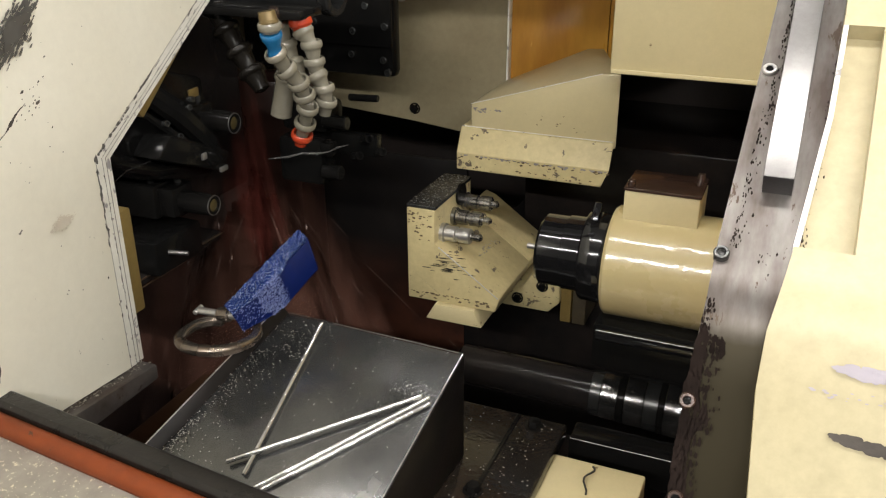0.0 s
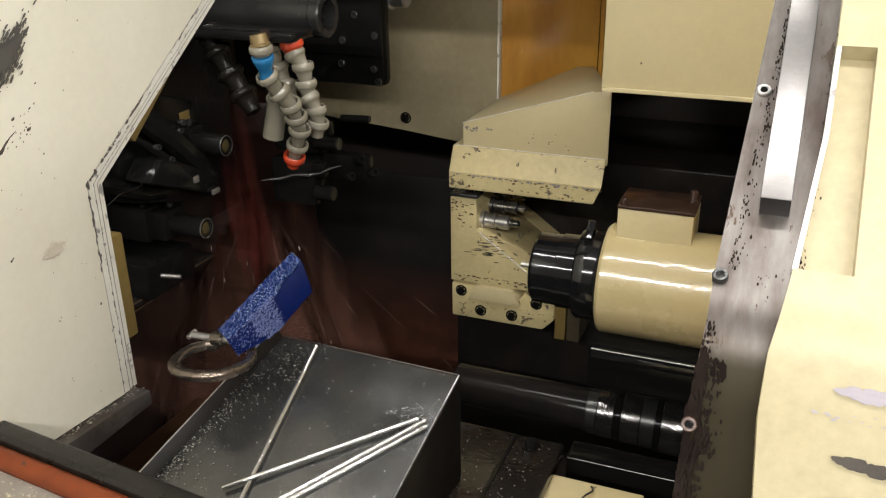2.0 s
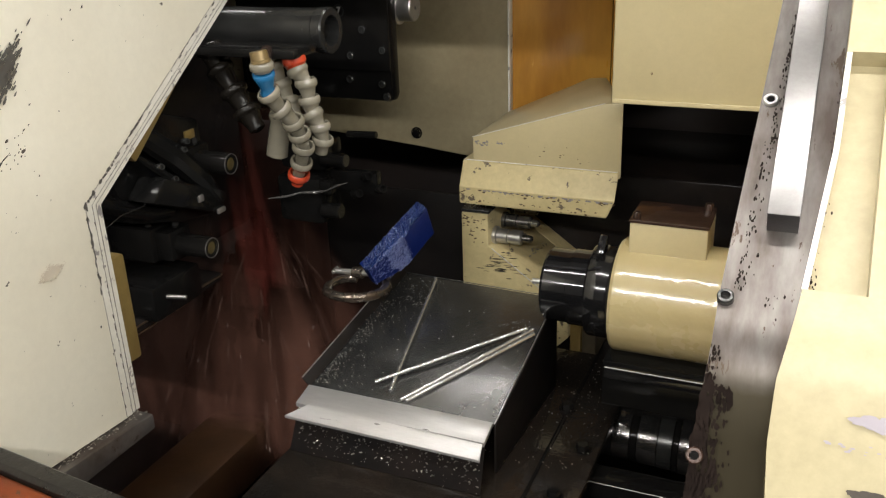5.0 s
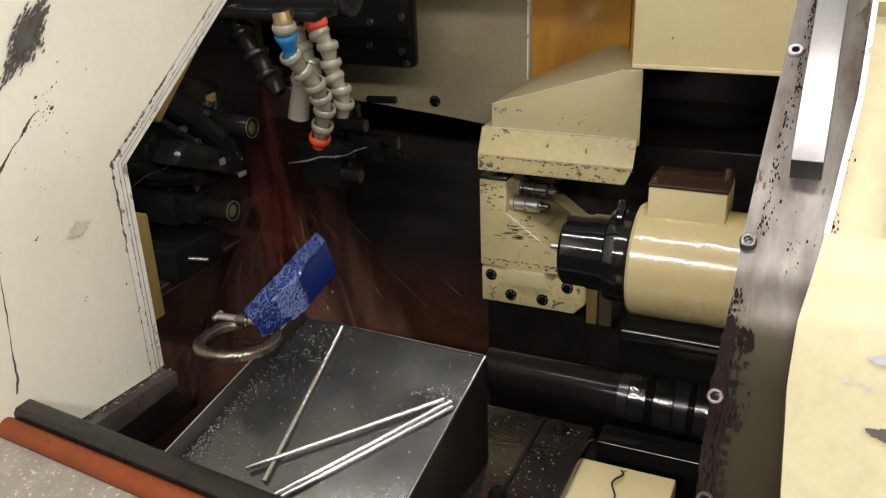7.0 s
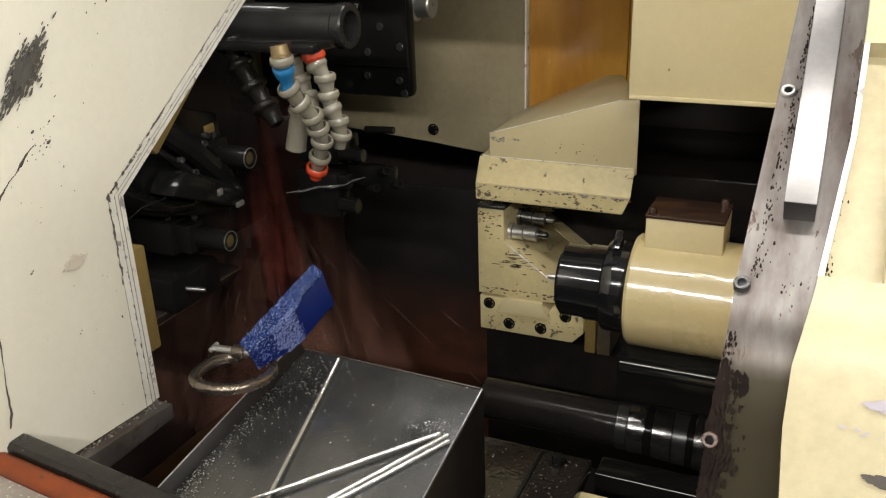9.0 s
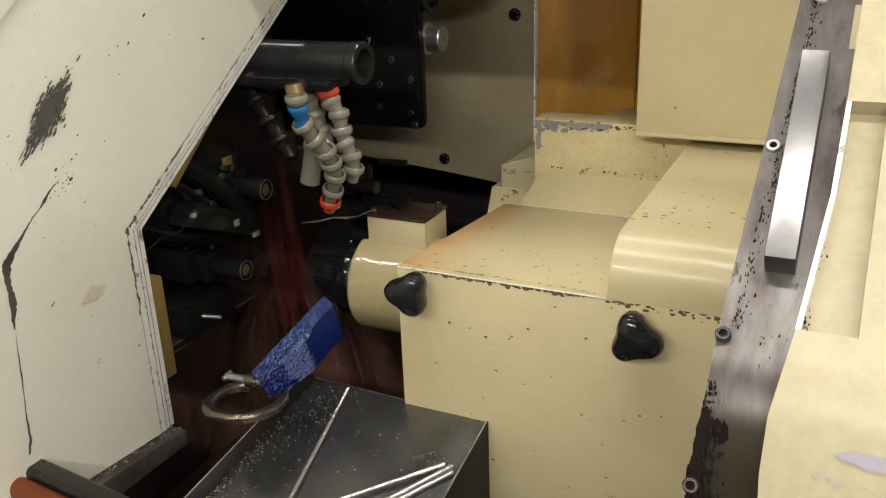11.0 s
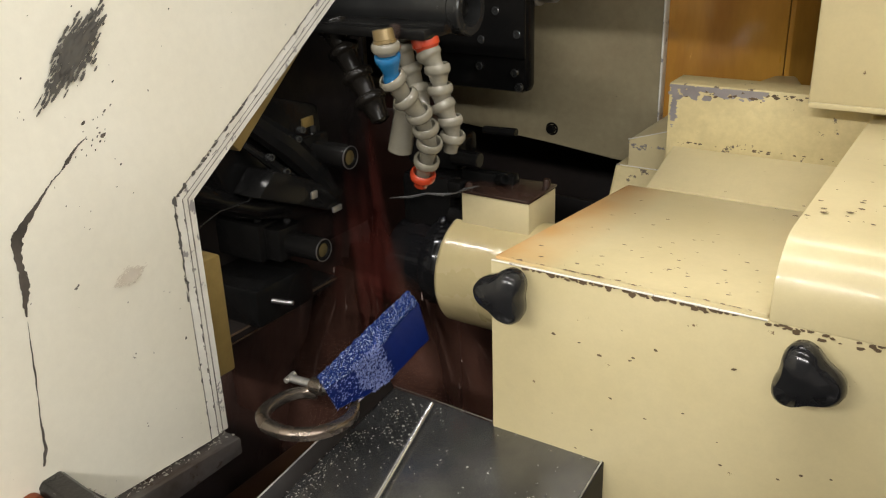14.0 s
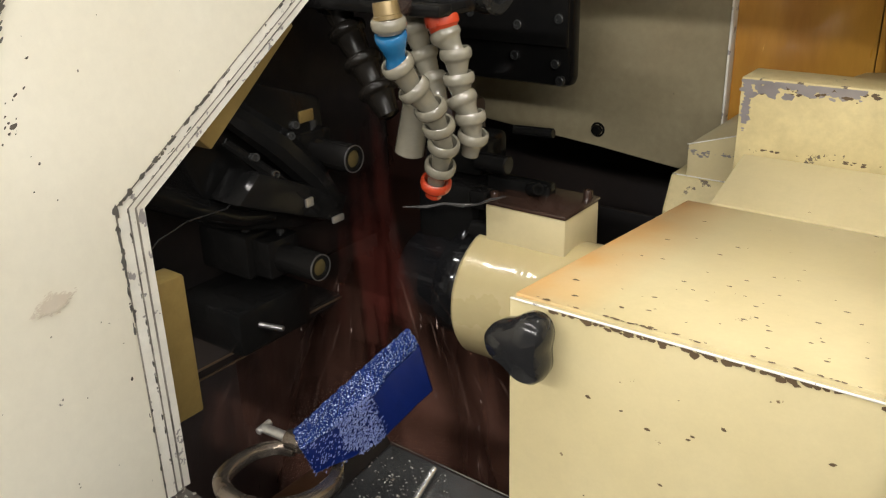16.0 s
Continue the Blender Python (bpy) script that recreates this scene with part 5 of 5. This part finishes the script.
def tool_holder(y, z, x_end, r, label):
    """A square black holder with a round tool that points along the spindle."""
    h = thing("tool_holder", (x_end - 0.10, y, z), label, "tool holder", "front tool holders")
    part("body", box(x_end - 0.20, x_end - 0.075, y - 0.03, y + 0.03, z - 0.024, z + 0.026, 0.006), BLACK_TOOL, h)
    part("step", box(x_end - 0.08, x_end - 0.05, y - 0.022, y + 0.022, z - 0.020, z + 0.022, 0.004), BLACK_TOOL, h)
    part("tool", lathe((x_end - 0.055, y, z), (1, 0, 0), [(0, r * 1.05), (0.048, r), (0.055, r * 0.92), (0.055, r * 0.6), (0.052, r * 0.55), (0.052, 0)], 28), BLACK_TOOL, h, "black round tool with bright rim")
    part("rim", lathe((x_end - 0.003, y, z), (1, 0, 0), [(0, r * 0.93), (0.0036, r * 0.93), (0.0036, r * 0.87), (0, r * 0.85)], 28), STEEL_BAR, h, "bright worn tool rim")
    part("face", lathe((x_end - 0.004, y, z), (1, 0, 0), [(0, r * 0.58), (0.0022, r * 0.58), (0.0026, r * 0.5), (0.0026, 0)], 20), TOOL_BRASS, h, "dull brass tool face")
    for dx, dy in ((-0.09, -0.015), (-0.13, 0.012), (-0.065, 0.01)):
        part("clamp_screw", socket_screw((x_end + dx, y + dy, z + 0.024), (0, 0, 1), 0.0055, 0.006), GREY_TOOL, h)
    return h


tool_holder(0.922, 1.043, -0.752, 0.0150, "black oily tool holder with round tool, lower")
tool_holder(0.966, 1.148, -0.737, 0.0150, "black oily tool holder with round tool, upper")
turret = thing("tool_carrier", (-0.85, 0.95, 1.05), "black oily cast tool carrier behind the side panel", "tool carrier")
bm = prism([(0.80, 1.20), (0.84, 1.25), (0.99, 1.20), (1.00, 1.06), (0.93, 1.07), (0.84, 1.10)], "x", -0.90, -0.800, 0.006)
part("arm", bm, BLACK_TOOL, turret)
bm = prism([(0.83, 1.135), (0.86, 1.16), (0.975, 1.105), (0.96, 1.078)], "x", -0.80, -0.755, 0.005)
part("rib", bm, BLACK_TOOL, turret)
part("pipe", tube([(-0.81, 0.72, 1.165), (-0.80, 0.772, 1.156), (-0.80, 0.82, 1.128), (-0.80, 0.865, 1.106), (-0.80, 0.905, 1.097)], [0.013, 0.013, 0.012, 0.011, 0.010], 14), BLACK_TOOL, turret, "black oily curved pipe")
part("finger", tube([(-0.80, 0.84, 1.235), (-0.785, 0.868, 1.205), (-0.775, 0.900, 1.175), (-0.768, 0.935, 1.135), (-0.765, 0.958, 1.100)], [0.012, 0.015, 0.017, 0.016, 0.012], 10), BLACK_TOOL, turret, "black cast finger")
part("finger_rib", tube([(-0.782, 0.845, 1.188), (-0.770, 0.872, 1.160), (-0.760, 0.905, 1.128), (-0.757, 0.930, 1.100)], [0.004, 0.006, 0.006, 0.004], 8), BLACK_TOOL, turret)
for y, z in ((0.915, 1.190), (0.908, 1.181), (0.862, 1.172), (0.884, 1.150)):
    part("screw", socket_screw((-0.765, y, z), (1, -0.3, 0.2), 0.0042, 0.007), GREY_TOOL, turret, "small oily screw")
part("insert", box(-0.7555, -0.752, 0.946, 0.962, 1.082, 1.089, 0.001), STEEL, turret, "bright carbide insert")
part("insert", box(-0.7555, -0.752, 0.911, 0.921, 1.110, 1.119, 0.001), STEEL, turret, "bright carbide insert")
part("yellow_tag", box(-0.80, -0.797, 0.955, 0.975, 1.178, 1.190, 0.001), BRASS, turret, "small yellow mark")
part("lower_block", box(-0.90, -0.80, 0.85, 0.95, 0.955, 1.005, 0.006), BLACK_TOOL, turret)
part("lower_insert", rod((-0.80, 0.875, 0.985), (-0.775, 0.885, 0.983), 0.003), STEEL_BAR, turret)

# rear tools near the coolant jet
rear = thing("rear_tool_holder", (-0.68, 1.06, 1.05), "black oily rear tool holder with bright tool noses", "tool holder")
part("body", box(-0.735, -0.66, 1.06, 1.12, 1.035, 1.105, 0.008), BLACK_TOOL, rear)
part("upper_body", box(-0.735, -0.66, 1.075, 1.13, 1.110, 1.152, 0.008), BLACK_TOOL, rear)
for x, y, z in ((-0.600, 1.08, 1.108), (-0.612, 1.07, 1.085), (-0.585, 1.09, 1.088)):
    part("clamp_bolt", socket_screw((x, y, z), (0.8, -0.5, 0.3), 0.007, 0.014), BLACK_TOOL, rear, "black oily clamp bolt")
part("clamp_bar", box(-0.66, -0.585, 1.085, 1.105, 1.080, 1.112, 0.004), BLACK_TOOL, rear)
part("nose", rod((-0.66, 1.06, 1.060), (-0.630, 1.06, 1.060), 0.011), BLACK_TOOL, rear, "dark tool nose")
part("nose", rod((-0.66, 1.07, 1.132), (-0.622, 1.07, 1.132), 0.010), BLACK_TOOL, rear, "dark tool nose")
part("pin", rod((-0.625, 1.085, 1.166), (-0.580, 1.085, 1.168), 0.0050), BLACK_TOOL, rear, "grey steel pin")
part("arm", box(-0.66, -0.64, 1.052, 1.075, 1.085, 1.105, 0.003), BLACK_TOOL, rear)
pts = [(-0.72, 0.70, 1.135), (-0.735, 0.73, 1.142), (-0.75, 0.77, 1.142), (-0.76, 0.82, 1.136), (-0.79, 0.86, 1.13)]
single("thin_wire", tube(pts, 0.0007, 6), GREY_TOOL, (-0.72, 0.70, 1.135), "thin grey wire hooked behind the panel edge", "wire")


# bright tube drawn in for the oil's reflection on the rear tool edges
for pts in ([(-0.730, 1.03, 1.079), (-0.697, 1.03, 1.086), (-0.674, 1.03, 1.094), (-0.652, 1.03, 1.096), (-0.632, 1.03, 1.101), (-0.617, 1.03, 1.109), (-0.600, 1.03, 1.115)],):
    single("oil_glint", tube(pts, [0.0006, 0.0019, 0.0013, 0.0022, 0.0009, 0.0016, 0.0005], 6), ROD_STEEL, pts[0], "oil glint on the rear tool edges, made as a bright tube", "swarf")

# ---- chips and coolant ----
def flakes(name, spots, size, mat, base, label, seed):
    rnd = random.Random(seed)
    bm = bmesh.new()
    for p in spots:
        a, s = rnd.uniform(0, 6.28), size * rnd.uniform(0.4, 1.5)
        c, q = Vector(p), Matrix.Rotation(a, 3, "Z") @ Matrix.Rotation(rnd.uniform(-0.5, 0.5), 3, "X")
        vs = [bm.verts.new(c + q @ Vector(v) * s) for v in ((-1, -0.3, 0.1), (0.2, -0.45, 0.5), (1, 0.1, 0.2), (0.3, 0.4, 0.6), (-0.6, 0.35, 0.15))]
        bm.faces.new(vs)
    return single(name, bm, mat, base, label, "chips", "stuff", smooth=0)


rnd = random.Random(11)
spots = []
for k in range(520):
    if k < 220:
        y = rnd.uniform(0.58, 0.795)
        x = -0.567 - 0.155 * (0.803 - y) + abs(rnd.gauss(0, 0.030)) + 0.002
        spots.append(on_chute(x, y, 0.001))
    elif k < 330:
        y = rnd.uniform(0.58, 0.795)
        spots.append(on_chute(rnd.uniform(-0.56, -0.345), y, 0.001))
    elif k < 380:
        spots.append(on_chute(rnd.gauss(-0.372, 0.012), rnd.gauss(0.735, 0.008), 0.001))
    else:
        f = rnd.random()
        spots.append((rnd.uniform(-0.60, -0.352), 0.5285 + 0.018 * f, 0.838 + 0.056 * f))
for k in range(260):
    y = 0.585 + 0.16 * rnd.random() ** 1.3
    spots.append(on_chute(-0.567 - 0.155 * (0.803 - y) + abs(rnd.gauss(0.010, 0.006)), y, 0.0012))
for k in range(90):
    spots.append(on_chute(rnd.gauss(-0.535, 0.014), rnd.gauss(0.765, 0.014), 0.0012))
chips_chute = flakes("chips_and_glints", spots, 0.00095, CHIP, (-0.5, 0.7, 0.9), "fine bright metal chips scattered on the chute", 12)
spots = [(rnd.uniform(-0.60, -0.352), 0.529 + 0.018 * f, 0.838 + 0.056 * f) for f in [rnd.uniform(0.05, 0.95) ** 0.7 for k in range(260)]]
chips_front = flakes("chips_and_glints", spots, 0.0019, CHIP, (-0.48, 0.54, 0.87), "curled chips caked on the front wall of the chute", 15)
spots = [(rnd.uniform(-0.735, -0.69), y, 0.9815 - 1.14 * max(0, min(y, 0.562) - 0.53) - 0.08 * max(0, y - 0.562) + 0.0025) for y in [rnd.uniform(0.535, 0.698) for k in range(420)]]
flakes("chips_and_glints", spots, 0.0015, CHIP, (-0.7, 0.6, 0.94), "fine metal chips heaped on the ledge", 13)
# These bright flakes imitate wet glints on the oily table top.
spots = [(rnd.uniform(-0.40, -0.25), rnd.uniform(0.6, 0.9), 0.8365) for k in range(300)]
glints_table = flakes("chips_and_glints", spots, 0.0010, CHIP, (-0.3, 0.7, 0.836), "bright flakes drawn as wet glints on the slide table", 14)


spots = [(rnd.uniform(-0.534, -0.491), HY + rnd.uniform(0.004, 0.147), 1.0034) for k in range(260)] + [(rnd.gauss(-0.440, 0.006), HY + rnd.uniform(0.05, 0.12), 0.909 + rnd.uniform(0, 0.003)) for k in range(60)]
chips_block = flakes("chips_and_glints", spots, 0.0017, CHIP, (-0.51, HY + 0.08, 1.003), "oily chips lying on the tool block", 16)


def oil_run(bm, film, s, e, begin, stop, wide, rnd, steps, whole=1.0):
    """One ribbon of oil from s towards e, thick along its middle and thinning to nothing at the rim."""
    rows = []
    for i in range(steps + 1):
        f = i / steps
        v = begin + (stop - begin) * f
        c = Vector((s.x + (e.x - s.x) * v ** 0.65, s.y + (e.y - s.y) * v ** 0.65, s.z + (e.z - s.z) * v))
        w = wide * (0.35 + 0.65 * v) * rnd.uniform(0.85, 1.15)
        ends = min(1.0, 3.0 * f, 2.2 * (1 - f))
        row = []
        for d in (-1, -0.6, -0.25, 0.25, 0.6, 1):
            p = bm.verts.new(c + Vector((d * w, -0.25 * w * (1 - d * d), 0)))
            p[film] = whole * ends * (1 - d * d) ** 1.5
            row.append(p)
        rows.append(row)
    for p, q in zip(rows, rows[1:]):
        for j in range(5):
            bm.faces.new((p[j], p[j + 1], q[j + 1], q[j]))


def oil_streaks(name, seed, count):
    """Short soft streaks of oil that fan out below the nozzle."""
    rnd = random.Random(seed)
    bm = bmesh.new()
    film = bm.verts.layers.float.new("film")
    for k in range(count):
        s = Vector((-0.757 + rnd.gauss(0, 0.02), 1.03 + rnd.gauss(0, 0.01), 1.05))
        e = Vector((rnd.gauss(-0.775, 0.20), rnd.gauss(1.03, 0.03), 0.48))
        begin = rnd.uniform(0.05, 0.85)
        oil_run(bm, film, s, e, begin, begin + rnd.uniform(0.05, 0.22), rnd.uniform(0.0012, 0.0065), rnd, 5, rnd.uniform(0.3, 1.0))
    return single(name, bm, STREAK, (-0.66, 0.98, 1.1), "soft streaks of red brown cutting oil falling from the nozzle", "cutting oil", "stuff")


def oil_drops(seed, count):
    rnd = random.Random(seed)
    bm = bmesh.new()
    for k in range(count):
        v = rnd.uniform(0.1, 0.8)
        c = Vector((-0.757 + rnd.gauss(0, 0.18) * v ** 0.65, 1.02 + rnd.gauss(0, 0.01), 1.05 - 0.55 * v))
        r, l = rnd.uniform(0.0005, 0.0014), rnd.uniform(0.004, 0.012)
        lean = Vector(((c.x + 0.757) * 0.9, 0, -1)).normalized()
        tube([c, c + lean * l * 0.4, c + lean * l * 0.8, c + lean * l], [r * 0.2, r, r * 1.1, r * 0.3], 5, bm)
    return single("oil_drops", bm, GLINT, (-0.66, 0.98, 1.1), "bright drops of cutting oil falling from the nozzle", "cutting oil", "stuff")


streaks = [oil_streaks("oil_streaks", 20 + k, 90) for k in range(3)]
streaks.append(oil_drops(33, 70))


def oil_veil(seed, count):
    rnd = random.Random(seed)
    veil = thing("oil_veil", (-0.69, 0.99, 1.10), "thin veil of red brown cutting oil pouring down", "cutting oil")
    for k in range(count):
        high = k % 5 == 0
        if high:
            s = Vector((-0.785 + rnd.uniform(-0.012, 0.035), 1.02, 1.22))
            e = Vector((rnd.gauss(-0.745, 0.05), 1.03, 0.60))
        else:
            s = Vector((-0.757 + rnd.uniform(-0.030, 0.030), 1.035 + rnd.uniform(-0.01, 0.02), 1.075))
            e = Vector((rnd.gauss(-0.785, 0.17), rnd.gauss(1.04, 0.03), 0.48))
        bm = bmesh.new()
        film = bm.verts.layers.float.new("film")
        oil_run(bm, film, s, e, rnd.uniform(0.0, 0.3), 0.60 if high else 1.0, rnd.uniform(0.015, 0.03) if high else rnd.uniform(0.04, 0.10), rnd, 14)
        part("sheet", bm, VEIL_RED if high else VEIL, veil, smooth=60)
    return veil


veils = [oil_veil(40 + k, 34) for k in range(2)]


# ---- what moves ----
def shifted(ob, rows):
    b = ORIGIN[ob.name]
    walk(ob, [(t, pose(b.x + x, b.y + y, b.z + z)) for t, x, y, z in rows])


def motions():
    table_rows = [(0, 0, 0, 0), (3.0, 0, 0, 0), (3.1, 0, 0.012, 0), (3.5, 0.006, 0.19, -0.010), (3.7, 0.010, 0.262, -0.014), (3.95, 0.012, 0.30, -0.016), (4.9, 0.012, 0.30, -0.016), (5.2, 0.012, 0.285, -0.014), (5.8, 0.003, 0.098, -0.004), (6.0, 0.001, 0.034, 0), (6.1, 0, 0.014, 0), (6.2, 0, 0, 0), (16, 0, 0, 0)]
    for ob in [table, chute, blue, clamp, chips_chute, chips_front, glints_table] + rods:
        shifted(ob, table_rows)
    for ob in (block, chips_block):
        shifted(ob, [(t, 0.147 * y, y, 0) for t, y in ((0, -0.15), (0.42, -0.147), (0.6, -0.105), (0.78, -0.066), (1.12, -0.062), (1.2, -0.040), (1.32, -0.002), (1.4, 0), (16, 0))])
    for ob in (spindle, guard):
        shifted(ob, [(0, 0, 0, 0), (9.2, 0, 0, 0), (9.45, -0.02, 0, 0), (10.9, -0.395, 0, 0), (11.2, -0.412, 0, 0), (16, -0.412, 0, 0)])
    shifted(gang, [(0, 0, 0, -0.018), (0.4, 0, 0, 0), (0.5, 0, 0, 0), (9.2, 0, 0, 0), (11.3, -0.009, 0, 0), (11.5, -0.011, 0, 0), (12.0, -0.022, 0, 0), (16, -0.022, 0, 0)])
    for k, ob in enumerate(streaks):
        rows, period, drop = [(0, 0, 0, 0)], 0.2 + 0.0667 * k, 0.11 + 0.02 * k
        t = 0.0
        while t + period < 15.99:
            t += period
            rows += [(t - 0.0334, 0, 0, -drop), (t, 0, 0, 0)]
        shifted(ob, rows + [(16, 0, 0, 0)])
    for k, ob in enumerate(veils):
        shifted(ob, [(i * 0.2, 0.004 * math.sin(i * 2.1 + k), 0.004 * math.sin(i * 1.3 + k), 0) for i in range(81)])


motions()
